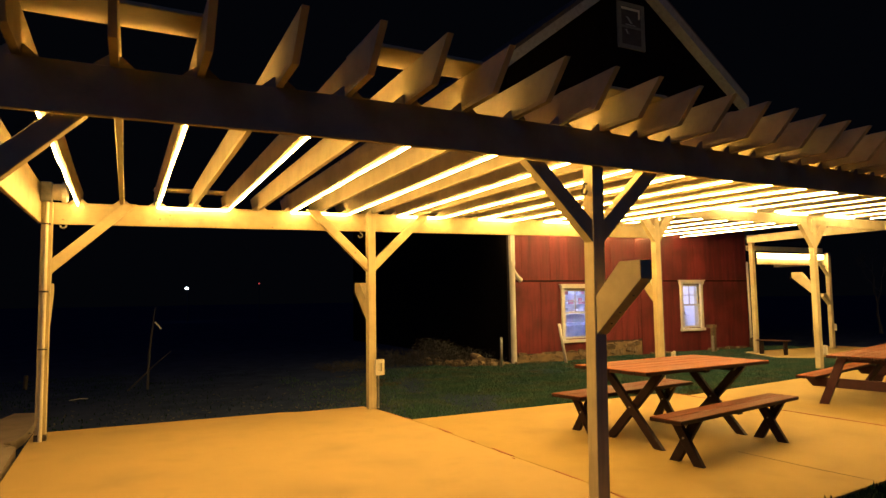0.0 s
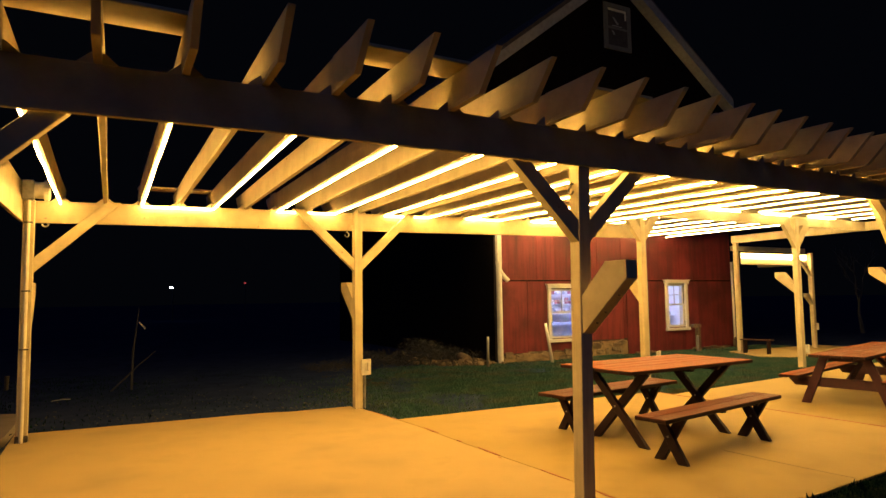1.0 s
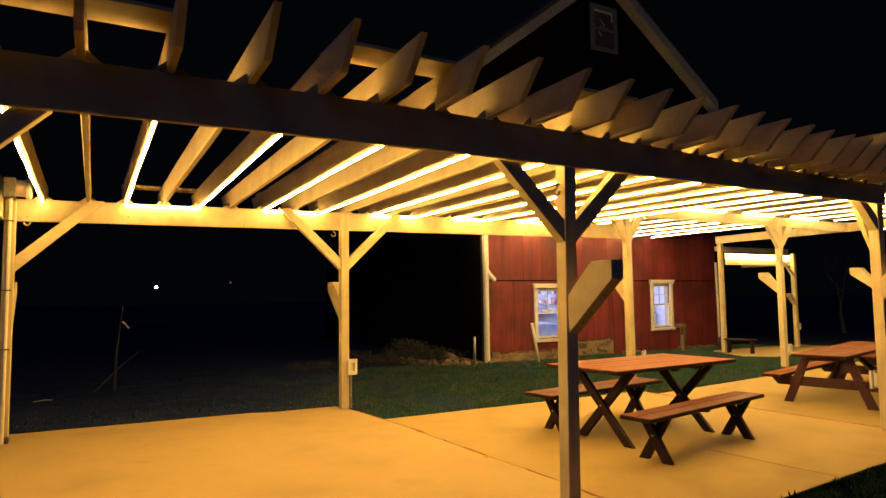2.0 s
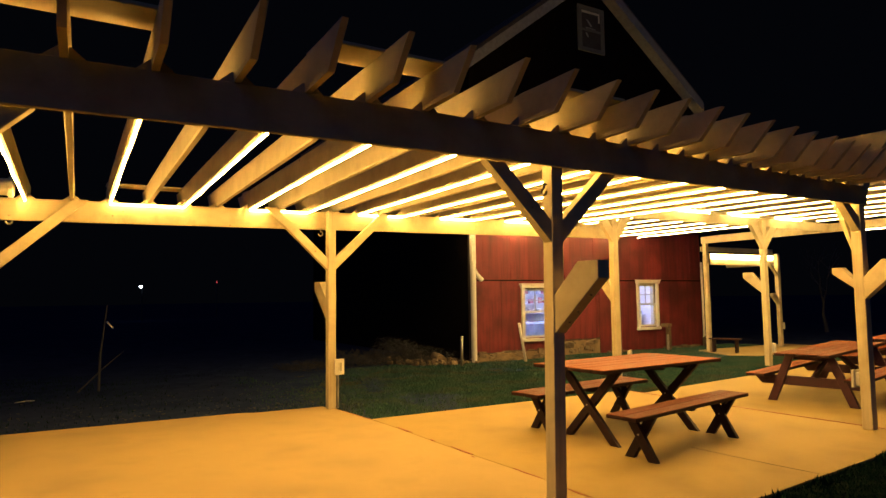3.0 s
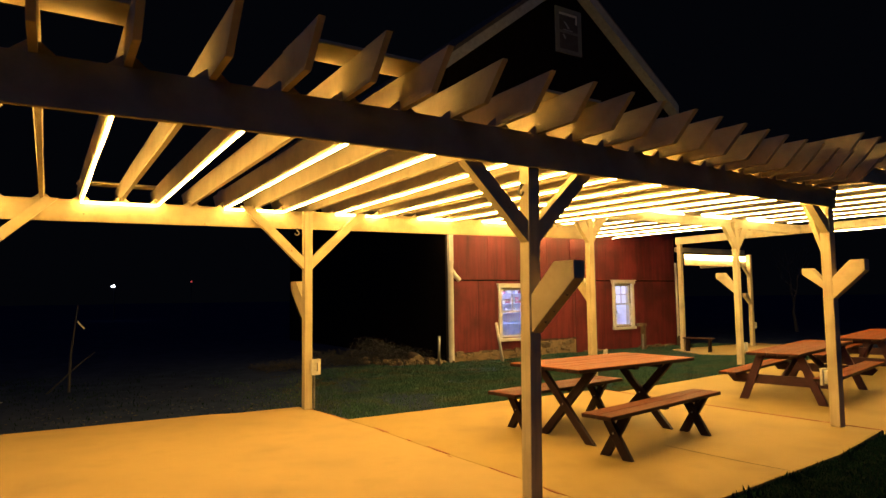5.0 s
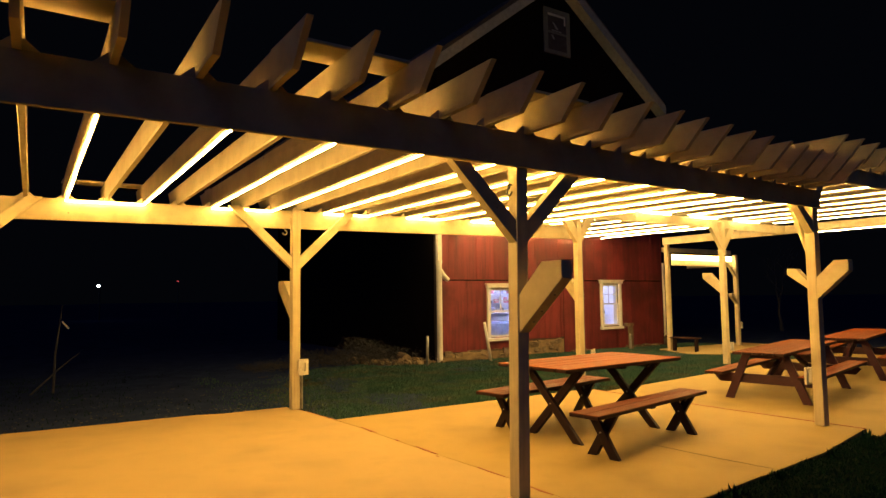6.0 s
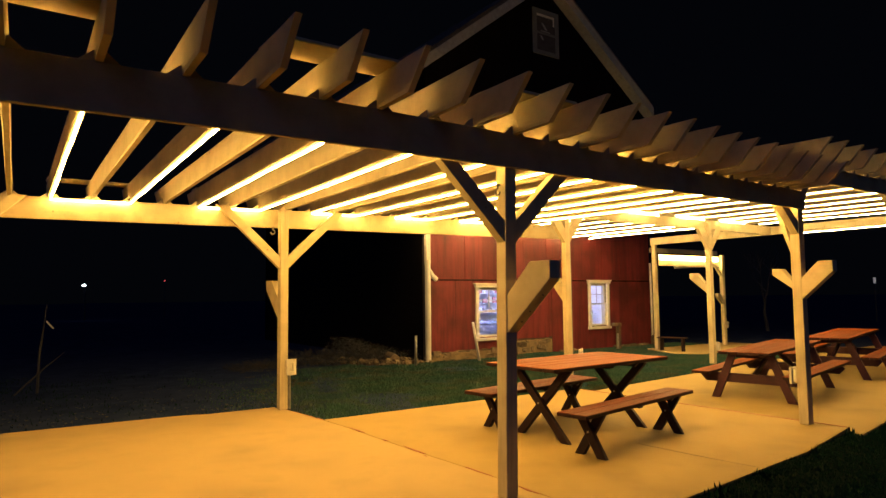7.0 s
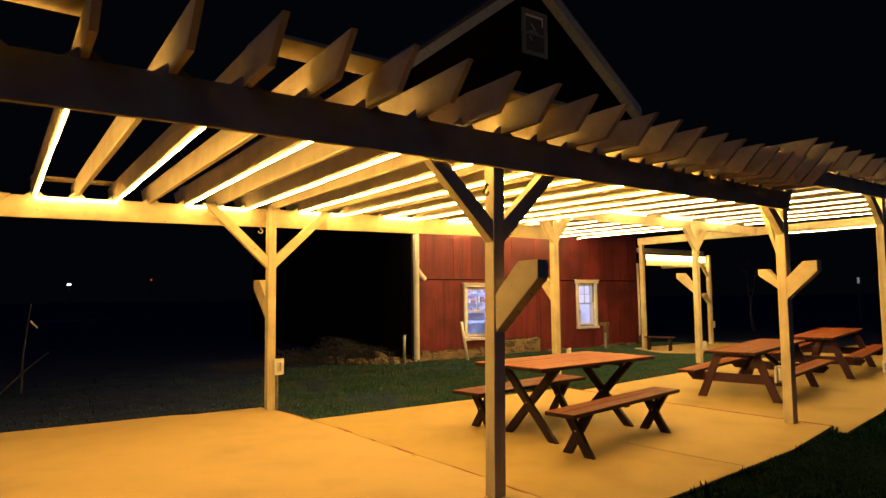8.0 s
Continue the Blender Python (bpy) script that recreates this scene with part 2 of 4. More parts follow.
def thing(name, at, label, category, group="", kind=""):
    ob = new(name)
    ob.empty_display_size = 0.2
    ob.matrix_basis = at if isinstance(at, Matrix) else Matrix.Translation(at)
    return tagged(ob, label, category, group, kind)


def solid(name, bm, material, label, category, kind="", group="", smooth=False, m=None):
    ob = new(name, mesh_of(name, bm, material, smooth))
    if m is not None:
        ob.matrix_basis = m
    return tagged(ob, label, category, group, kind)


def wob(s):
    return random.uniform(-s, s)


# ---- plan, in metres ----
POST = 0.116                      # timber posts, square
Z_BEAM, Z_TOP = 2.604, 2.868      # first pergola: beam's underside and top
RAFTER_H, RAFTER_T = 0.238, 0.042
Y_BACK = 4.963                    # back row of posts
X_LEFT, X_RIGHT = -4.10, 4.65
Z2_BEAM, Z2_TOP = 3.04, 3.25      # second, higher pergola
Y2_FRONT, Y2_MID, Y2_BACK = 0.22, 4.60, 8.30
X2_LEFT, X2_END = 4.85, 12.75
LAWN = -0.10
LOW_SLAB = -0.09

# ---- ground ----
def slope_up(x):
    return 0.019 * min(max(x - 5.0, 0.0), 7.0)


bm = bmesh.new()
xs = sorted(set([-400, -150, -60, -25] + [round(-12 + 0.75 * i, 3) for i in range(49)] + [40, 80, 200, 400]))
ys = sorted(set([-400, -120, -40, -16] + [round(-9 + 0.75 * i, 3) for i in range(41)] + [32, 60, 120, 200, 400]))
grid = {}
for i, x in enumerate(xs):
    for j, y in enumerate(ys):
        near = -12 <= x <= 24 and -9 <= y <= 21
        z = LAWN + (0.035 * noise.noise((x * 0.6, y * 0.6, 0)) if near else 0)
        if -4.8 < x < 17 and -1.2 < y < 8.8:
            z = LAWN - 0.02 + 0.012 * noise.noise((x, y, 3))
        if 5 < x < 17 and -3 < y < 7.5:
            z += slope_up(x) * min(1.0, max(0.0, (6.6 - y) / 1.6))
        if x > 30 or x < -20 or y > 25:
            z += 0.6 * noise.noise((x * 0.03, y * 0.03, 1))
        grid[i, j] = bm.verts.new((x, y, z))
for i in range(len(xs) - 1):
    for j in range(len(ys) - 1):
        bm.faces.new((grid[i, j], grid[i + 1, j], grid[i + 1, j + 1], grid[i, j + 1]))
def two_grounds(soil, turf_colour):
    """Bare yard soil gives way south of the slabs to turf darkened in colour for night."""
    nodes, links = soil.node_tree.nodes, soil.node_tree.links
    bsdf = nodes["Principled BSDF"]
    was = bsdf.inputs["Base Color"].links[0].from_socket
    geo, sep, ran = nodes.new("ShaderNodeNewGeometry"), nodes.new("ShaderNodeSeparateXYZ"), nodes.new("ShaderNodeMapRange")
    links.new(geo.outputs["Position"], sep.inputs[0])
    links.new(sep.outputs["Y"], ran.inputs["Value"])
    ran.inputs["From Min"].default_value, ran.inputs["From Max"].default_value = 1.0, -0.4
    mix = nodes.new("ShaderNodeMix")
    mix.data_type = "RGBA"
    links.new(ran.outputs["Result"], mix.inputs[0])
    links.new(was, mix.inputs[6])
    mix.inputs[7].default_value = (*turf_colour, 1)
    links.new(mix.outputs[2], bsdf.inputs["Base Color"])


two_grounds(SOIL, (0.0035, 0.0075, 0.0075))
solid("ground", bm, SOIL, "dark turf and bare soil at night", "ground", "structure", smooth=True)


def slab(name, outline, top, label, mix=CONCRETE):
    bm = bmesh.new()
    prism(bm, outline, 2, top - 0.16, top)
    bevelled(bm, 0.006)
    return solid(name, bm, mix, label, "concrete slab", "structure")


slab("pavement_west", [(-4.30, -0.86), (0.20, -0.86), (0.228, 0.6), (0.178, 1.8), (0.158, 3.4), (0.058, 4.75), (-0.03, 5.22), (-0.95, 5.25), (-1.25, 5.36), (-4.22, 5.52)], 0.0,
     "sand-coloured broom-finished concrete slab under the pergola")
slab("pavement_middle", [(0.204, -0.86), (1.0, -0.86), (3.3, -0.68), (4.80, -0.40), (4.74, 1.2), (4.70, 3.80), (0.14, 3.88), (0.162, 3.4), (0.182, 1.8), (0.232, 0.6)], 0.0,
     "sand-coloured concrete slab with cracks under the picnic set", CONCRETE_OLIVE)
east = slab("pavement_east", [(4.83, -0.50), (6.0, -0.34), (9.0, 0.05), (12.0, 0.38), (17.0, 0.9), (17.0, 4.2), (12.0, 4.05), (4.72, 3.80), (4.77, 1.2)], LOW_SLAB,
            "lower sand-coloured concrete slab under the second pergola", CONCRETE_OLIVE)
for v in east.data.vertices:                      # it rises gently eastwards
    v.co.z += slope_up(v.co.x)


def verge_edge(x):
    return float(np.interp(x, (-4.3, 1.0, 3.3, 4.80, 4.83, 6.0, 9.0, 12.0, 17.0), (-0.86, -0.86, -0.68, -0.40, -0.50, -0.34, 0.05, 0.38, 0.9)))


def verge_height(x, y):
    """Soil banked up against the slabs' front edge, falling away to the lawn."""
    top = -0.004 - 0.05 * max(0.0, x - 3.9) if x < 4.81 else LOW_SLAB + slope_up(x) - 0.012
    k = min(1.0, max(0.0, (verge_edge(x) - y) / 0.8))
    return (top + 0.02 * noise.noise((x * 3.0, y * 3.0, 4)) - 0.012) * (1 - k) + (LAWN - 0.05) * k


bm = bmesh.new()
rows_ = []
for i in range(190):
    x = -4.2 + 0.085 * i
    rows_.append([bm.verts.new((x, verge_edge(x) - 0.004 - d + (0.0 if d == 0 else 0.02 * noise.noise((x * 2, d, 1))), verge_height(x, verge_edge(x) - d))) for d in (0.0, 0.08, 0.2, 0.4, 0.8)])
for p, q in zip(rows_, rows_[1:]):
    for k in range(4):
        bm.faces.new((p[k], p[k + 1], q[k + 1], q[k]))
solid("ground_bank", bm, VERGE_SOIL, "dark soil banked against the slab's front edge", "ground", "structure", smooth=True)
bm = bmesh.new()
prism(bm, [(-4.306, 1.6), (-4.307, 3.3), (-4.306, 4.3), (-4.31, 4.72), (-4.37, 4.86), (-4.45, 4.93), (-4.44, 5.08), (-4.36, 5.16), (-4.31, 5.5), (-4.28, 6.3), (-4.34, 7.3), (-4.62, 7.42), (-4.72, 7.0), (-4.90, 6.92),
           (-4.86, 6.45), (-5.05, 6.3), (-4.98, 5.85), (-5.2, 5.7), (-5.12, 5.2), (-5.45, 5.0), (-5.4, 4.4), (-5.9, 4.2), (-5.9, 1.6)], 2, -0.16, -0.005)
solid("pavement_broken", bm, OLD_CONCRETE, "old broken concrete apron with a ragged edge", "concrete slab", "structure")
slab("pavement_path", [(12.25, 7.25), (12.7, 6.6), (17.0, 6.9), (17.0, 8.6), (12.9, 8.75)], LAWN + 0.02, "pale concrete path beside the barn")
# red joint filler between the slabs, broken in places, and hairline saw cuts
bm = bmesh.new()
def filler(x, y0, y1, bulge, at):
    """A sliver of filler along the joint, thickest at one point and worn to nothing at its ends."""
    y = y0 + (y1 - y0) * at
    prism(bm, [(x - 0.002, y0), (x - bulge, y), (x - 0.002, y1), (x + 0.003, y1), (x + 0.006, y), (x + 0.003, y0)], 2, -0.05, 0.004)


for x, y0, y1, bulge, at in ((0.190, 3.24, 2.82, 0.022, 0.7), (0.186, 2.39, 2.28, 0.012, 0.5), (0.200, 1.97, 1.54, 0.024, 0.65), (0.150, 1.50, 1.44, 0.006, 0.5),
                             (0.222, 0.90, 0.50, 0.014, 0.4), (0.206, 0.16, -0.12, 0.022, 0.5), (0.204, -0.45, -0.72, 0.015, 0.5)):
    filler(x, y0, y1, bulge, at)
for y in (3.86, 4.08, 4.30, 4.52, 4.74, 4.96):                   # unbroken beside the lawn
    x = float(np.interp(y, (3.8, 4.4, 5.0), (0.138, 0.088, 0.018))) + 0.004
    x2 = float(np.interp(y + 0.2, (3.8, 4.4, 5.0), (0.138, 0.088, 0.018))) + 0.004
    prism(bm, [(x, y), (x + 0.022 + wob(0.004), y), (x2 + 0.022 + wob(0.004), y + 0.205), (x2, y + 0.205)], 2, -0.05, -0.004 + wob(0.002))
tagged(solid("joint_filler", bm, JOINT_RED, "broken red filler strip in a slab joint", "joint", "structure"))
bm = bmesh.new()
prism(bm, [(4.805, -0.40), (4.828, -0.40), (4.768, 1.2), (4.722, 3.8), (4.702, 3.8), (4.744, 1.2)], 2, -0.10, 0.003)
solid("joint_strip", bm, JOINT_RED, "thin red strip on the edge of the step", "joint", "structure")
bm = bmesh.new()
for pts in ([(2.235, 0.55), (2.25, 0.1), (2.275, -0.3), (2.32, -0.72)],):
    for (xa, ya), (xb, yb) in zip(pts, pts[1:]):
        prism(bm, [(xa - 0.002, ya), (xa + 0.002, ya), (xb + 0.002, yb), (xb - 0.002, yb)], 2, -0.02, 0.002)
solid("saw_cut", bm, DARK_GAP, "dark saw cut across the slab", "joint", "structure")

# ---- pergolas ----
def sag_back(x):
    """The old frame is a little out of level: its back beam rises eastwards."""
    return 0.0125 * (x - 0.8)


def sag_front(x):
    """The front beam is crowned over its middle and droops towards its east end."""
    return float(np.interp(x, (-4.6, -3.0, -1.6, -0.4, 0.4, 1.2, 2.5, 3.7, 4.75), (-0.006, 0.010, 0.022, 0.022, 0.005, -0.012, -0.044, -0.060, -0.066)))


def low_front(x):
    return float(np.interp(x, (-4.6, -2.5, -0.9, 1.2, 4.75), (-0.030, -0.002, 0.005, -0.006, -0.018)))


def rear_shift(x):
    """The rafters at the west end run a little askew: their rear ends lie further east."""
    return float(np.interp(x, (-3.9, -3.42, -3.0, -2.1, -0.8, 1.0), (0.085, 0.115, 0.075, 0.06, 0.05, 0.02)))


def post_mesh(height):
    bm = bmesh.new()
    box(bm, -POST / 2, POST / 2, -POST / 2, POST / 2, 0, height)
    bevelled(bm, 0.005)
    return mesh_of("post", bm, PAINT_POST)


def brace_mesh(reach, rise, depth=0.135, thick=0.09):
    """A sloping brace in the x-z plane from the post at x 0 up to the beam at x reach, cut to meet both."""
    bm = bmesh.new()
    prism(bm, [(0, 0), (reach, rise), (reach - depth * 1.25, rise), (0, depth * 1.35)], 1, -thick / 2, thick / 2)
    bevelled(bm, 0.004)
    return mesh_of("brace", bm, PAINT)


def stub_mesh(reach=0.49, low=1.28, high=1.58, tip_low=1.70, tip_high=1.835, thick=0.112):
    """A short arm that rises outwards from a post, with a plumb nose."""
    bm = bmesh.new()
    prism(bm, [(0, low), (reach, tip_low), (reach, tip_high), (reach * 0.56, tip_high), (0, high)], 0, -thick / 2, thick / 2)
    bevelled(bm, 0.004)
    return mesh_of("arm", bm, PAINT)


def cleat_mesh():
    """A pair-less wedge that holds a rafter upright on its beam."""
    bm = bmesh.new()
    prism(bm, [(0, 0), (0.085, 0), (0.012, 0.062), (0, 0.062)], 1, -0.018, 0.018)
    return mesh_of("cleat", bm, PAINT)


def rafter_mesh(y0, y1, h=RAFTER_H, t=RAFTER_T, cut=0.23):
    """On edge, along y, with both ends cut back below a pointed top."""
    bm = bmesh.new()
    n = 10
    top = [(y0 + (y1 - y0) * i / n, h) for i in range(n + 1)]
    a, b = y0 + cut, y1 - cut
    low = [(b + (a - b) * i / n, 0.0) for i in range(n + 1)]
    prism(bm, top + [(b + 0.03, 0.03)] + low + [(a - 0.03, 0.03)], 0, -t / 2, t / 2)
    for v in bm.verts:                          # a little warp along the board
        v.co.x += 0.006 * math.sin(v.co.y * 1.1)
    return mesh_of("rafter", bm, PAINT)


def board(parent, name, x0, x1, y0, y1, z0, z1, label=""):
    bm = bmesh.new()
    box(bm, x0, x1, y0, y1, z0, z1)
    bevelled(bm, 0.004)
    return part(name, bm, PAINT, parent, label)


P1 = thing("pergola", (0, 0, 0), "cream-painted timber pergola on posts, lit from within", "pergola")
below_beam = post_mesh(Z_TOP - 0.07)
long_brace = brace_mesh(0.62, 0.61)
back_brace = brace_mesh(0.91, 0.875, 0.13, 0.085)
arm = stub_mesh()
RAFTERS = [-4.30, -3.875, -3.42, -2.97, -2.52, -2.08, -1.66, -1.225, -0.795, -0.376, 0.025, 0.43, 0.796, 1.184, 1.527, 1.88, 2.232, 2.545, 2.87, 3.185, 3.467, 3.76, 4.06, 4.36]
X_FRONT = -4.22
for x in (X_FRONT, X_RIGHT):
    shared("post", below_beam, P1, pose(x, 0, 0))
shared("post", below_beam, P1, pose(-0.034, 0, 0, 0, 0.9, 0))      # this post leans a little
for x in (X_LEFT, 0.0):
    shared("post", post_mesh(Z_TOP + sag_back(x) - 0.004), P1, pose(x, Y_BACK, 0))
bm = bmesh.new()
for d in ((-0.064, -0.059, -0.064, 0.064), (0.059, 0.064, -0.064, 0.064), (-0.059, 0.059, -0.064, -0.059), (-0.059, 0.059, 0.059, 0.064)):
    box(bm, d[0], d[1], d[2], d[3], 0.001, 0.075)
shared("post_base", mesh_of("post_base", bm, DARK_METAL), P1, pose(X_LEFT, Y_BACK, 0))
for x in (X_FRONT, 0.0):
    shared("arm", arm, P1, pose(x, -POST / 2 + 0.002, 0, 0, 0, 180))
shared("arm", stub_mesh(0.36, 1.49, 1.75, 1.82, 1.945), P1, pose(X_RIGHT, -POST / 2 + 0.002, 0, 0, 0, 180))
shared("arm", stub_mesh(0.24, 1.62, 1.71, 1.79, 1.865), P1, pose(X_RIGHT, POST / 2 - 0.002, 0))
bm = bmesh.new()
tube(bm, [(0, 0, -0.006), (0, 0, 0.004)], 0.011, 10)
bolt = mesh_of("bolt", bm, DARK_METAL)
for q in (0.22, 0.42, 0.72):                      # countersunk bolts along the arm's sloping underside
    shared("bolt", bolt, P1, pose(0.0, -POST / 2 - 0.49 * q, 1.28 + 0.42 * q, 40.6, 0, 0))
for x in (X_LEFT, 0.0):
    shared("arm", arm, P1, pose(x, Y_BACK + POST / 2 - 0.002, 0))
zf = Z_BEAM - 0.61
for x, sides in ((X_FRONT, (1,)), (0.0, (1, -1))):
    for s in sides:
        shared("brace", long_brace, P1, pose(x + s * (POST / 2 - 0.002), -0.004, zf + 0.004, 0, 0, 0 if s > 0 else 180))
shared("brace", brace_mesh(0.36, 0.33, 0.12, 0.09), P1, pose(X_RIGHT - POST / 2 + 0.002, -0.004, Z_BEAM - 0.326, 0, 0, 180))
shared("brace", brace_mesh(0.28, 0.84, 0.085, 0.085), P1, pose(X_RIGHT, POST / 2 - 0.002, 2.03, 0, 0, 90))
zk = Z_BEAM - 0.60
for x, sides in ((X_LEFT, (1,)), (0.0, (1, -1))):
    for s in sides:
        shared("brace", back_brace, P1, pose(x + s * (POST / 2 - 0.002), Y_BACK + 0.012, zk + sag_back(x), 0, 0, 0 if s > 0 else 180))
def long_beam(x0, x1, y0, y1, low, high):
    """A board on edge whose lower and upper edges follow the frame's sag."""
    bm = bmesh.new()
    xs = [x0 + (x1 - x0) * k / 8 for k in range(9)]
    prism(bm, [(x, low(x)) for x in xs] + [(x, high(x)) for x in reversed(xs)], 1, y0, y1)
    bevelled(bm, 0.004)
    return part("beam", bm, PAINT, P1)


long_beam(X_LEFT - 0.50, X_RIGHT + 0.04, -POST / 2 - 0.042, -POST / 2 - 0.002, lambda x: Z_BEAM + low_front(x), lambda x: Z_TOP + sag_front(x))
long_beam(X_LEFT - 0.07, 5.86, Y_BACK + POST / 2 + 0.002, Y_BACK + POST / 2 + 0.042, lambda x: Z_BEAM + sag_back(x), lambda x: Z_TOP + sag_back(x))
bm = bmesh.new()                                  # the west end's beam runs askew and drops with the back beam
box(bm, -0.021, 0.021, -4.93, 0.04, -0.055, 0.235)
bevelled(bm, 0.004)
shared("end_beam", mesh_of("end_beam", bm, PAINT), P1, pose(X_LEFT - POST / 2 - 0.026, Y_BACK, Z_BEAM - 0.006, -0.3, 0, -1.7))
raf = rafter_mesh(-0.75, 5.64)
cleat = cleat_mesh()
for i, x in enumerate(RAFTERS):
    tilt = wob(0.5)
    pitch = math.degrees(math.atan((sag_back(x) - sag_front(x)) / Y_BACK))
    skew = -math.degrees(math.atan(rear_shift(x) / Y_BACK))
    shared("rafter", raf, P1, pose(x + wob(0.004), 0, Z_TOP - 0.002 + sag_front(x), pitch, tilt, skew))
    for y, z in ((-POST / 2 - 0.021, Z_TOP + sag_front(x)), (Y_BACK + POST / 2 + 0.021, Z_TOP + sag_back(x))):
        xc = x + rear_shift(x) * y / Y_BACK
        shared("cleat", cleat, P1, pose(xc + RAFTER_T / 2, y, z - 0.001))
        shared("cleat", cleat, P1, pose(xc - RAFTER_T / 2, y, z - 0.001, 0, 0, 180))
# boards across pairs of rafters: at the front, then at the back, by turns
zs = Z_TOP + RAFTER_H
for i in range(1, len(RAFTERS) - 2, 4):
    board(P1, "strap_board", RAFTERS[i] - 0.01, RAFTERS[i + 2] + 0.01, -0.40, -0.09, zs + sag_front(RAFTERS[i + 1]) - 0.004, zs + sag_front(RAFTERS[i + 1]) + 0.02)
for i in range(3, len(RAFTERS) - 2, 4):
    board(P1, "strap_board", RAFTERS[i] + 0.04, RAFTERS[i + 2] + 0.08, 5.12, 5.38, zs + sag_back(RAFTERS[i + 1]) - 0.002, zs + sag_back(RAFTERS[i + 1]) + 0.02)

P2 = thing("pergola", (0, 0, 0), "taller cream-painted timber pergola beside the barn, brightly lit", "pergola")
p2_post = post_mesh(Z2_TOP - 0.06)
short_brace = brace_mesh(0.42, 0.44, 0.13, 0.09)
stout_brace = brace_mesh(0.40, 0.505, 0.19, 0.09)
arm2 = stub_mesh(0.43, 1.58, 1.76, 1.92, 2.04)
arm3 = stub_mesh(0.30, 1.46, 1.75, 1.80, 1.935)
for x, y, z in ((8.25, Y2_FRONT, LOW_SLAB + slope_up(8.25)), (12.0, Y2_FRONT + 0.0, LOW_SLAB + slope_up(12))):
    shared("post", p2_post, P2, pose(x, y, z))
    shared("arm", arm2, P2, pose(x, y - POST / 2 + 0.002, 0, 0, 0, 180))
for x, y in ((5.36, Y2_MID), (9.93, Y2_MID)):
    shared("post", p2_post, P2, pose(x, y, LAWN + slope_up(x)))
    shared("arm", arm2 if x > 6 else arm3, P2, pose(x, y + POST / 2 - 0.002, 0.0, 0, 0, 0))
    for s in (1, -1):
        shared("brace", stout_brace, P2, pose(x + s * (POST / 2 - 0.002), y - 0.01, Z2_BEAM - 0.495, 0, 0, 0 if s > 0 else 180))
for x, y in ((12.87, Y2_BACK),):
    shared("post", p2_post, P2, pose(x, y, LAWN))
for s in (1, -1):
    shared("brace", short_brace, P2, pose(8.25 + s * (POST / 2 - 0.002), Y2_FRONT, Z2_BEAM - 0.41, 0, 0, 0 if s > 0 else 180))
shared("brace", brace_mesh(0.36, 0.62, 0.12, 0.09), P2, pose(X_RIGHT + POST / 2 + 0.002, 0.05, Z2_BEAM - 0.66, 0, 0, 0))
board(P2, "beam", X2_LEFT, X2_END + 2.0, Y2_FRONT - POST / 2 - 0.042, Y2_FRONT - POST / 2 - 0.002, Z2_BEAM, Z2_TOP)
board(P2, "beam", 4.90, X2_END + 0.1, Y2_MID + POST / 2 + 0.002, Y2_MID + POST / 2 + 0.042, Z2_BEAM, Z2_TOP)
board(P2, "end_beam", X2_END + 0.0, X2_END + 0.042, Y2_FRONT - 0.05, Y2_BACK + 0.05, Z2_BEAM, Z2_TOP - 0.003)
RAFTERS2 = [round(4.98 + 0.42 * i, 3) for i in range(18)]
def rise(y):
    """The taller pergola's rafters climb a little towards the barn."""
    return 0.0098 * (y - Y2_FRONT)


raf2 = rafter_mesh(Y2_FRONT - 0.55, Y2_BACK + 1.55, cut=0.2)
for x in RAFTERS2:
    shared("rafter", raf2, P2, pose(x + wob(0.006), 0, Z2_TOP - 0.002 + rise(0), 0.56, wob(0.5), wob(0.1)))
    y = Y2_FRONT - POST / 2 - 0.021
    shared("cleat", cleat, P2, pose(x + RAFTER_T / 2, y, Z2_TOP - 0.001))
    shared("cleat", cleat, P2, pose(x - RAFTER_T / 2, y, Z2_TOP - 0.001, 0, 0, 180))

P3 = thing("pergola", (0, 0, 0), "small cream-painted timber lean-to frame past the barn", "pergola")
shared("post", post_mesh(2.90), P3, pose(15.97, 8.05, LAWN))
shared("arm", stub_mesh(0.30, 1.22, 1.34, 1.47, 1.57), P3, pose(15.97 - POST / 2, 8.05, 0, 0, 0, 90))
shared("brace", brace_mesh(0.46, 0.46, 0.075, 0.085), P3, pose(15.97 - POST / 2, 8.05, 2.09, 0, 0, 180))
board(P3, "beam", 12.84, 16.10, 8.11, 8.15, 2.42, 2.76)
board(P3, "beam", 13.00, 16.55, 8.55, 8.59, 2.84, 2.985)
board(P3, "side_beam", 15.90, 15.94, 8.16, 9.8, 2.44, 2.70)


# ---- rope lights along the undersides of the rafters ----
def rope(path, radius=0.0102):
    pts = []
    for a, b in zip(path, path[1:]):
        a, b = Vector(a), Vector(b)
        n = max(1, int((b - a).length / 0.5))
        for k in range(n):
            p = a.lerp(b, k / n)
            if 0 < k:
                p += Vector((wob(0.005), 0, wob(0.004)))
            pts.append(p)
    pts.append(Vector(path[-1]))
    bm = bmesh.new()
    tube(bm, pts, radius, 8, flat=0.95)
    return bm


def rope_light(bm, led, label):
    """The rope glows most downwards and to its sides; its upper half is a milky backing that lets less light through."""
    ob = solid("rope_light", bm, led, label, "rope light")
    ob.data.materials.append(LED_BACK if led == LED else LED_PALE_BACK)
    for p in ob.data.polygons:
        p.material_index = 1 if p.normal.z > 0.05 else 0


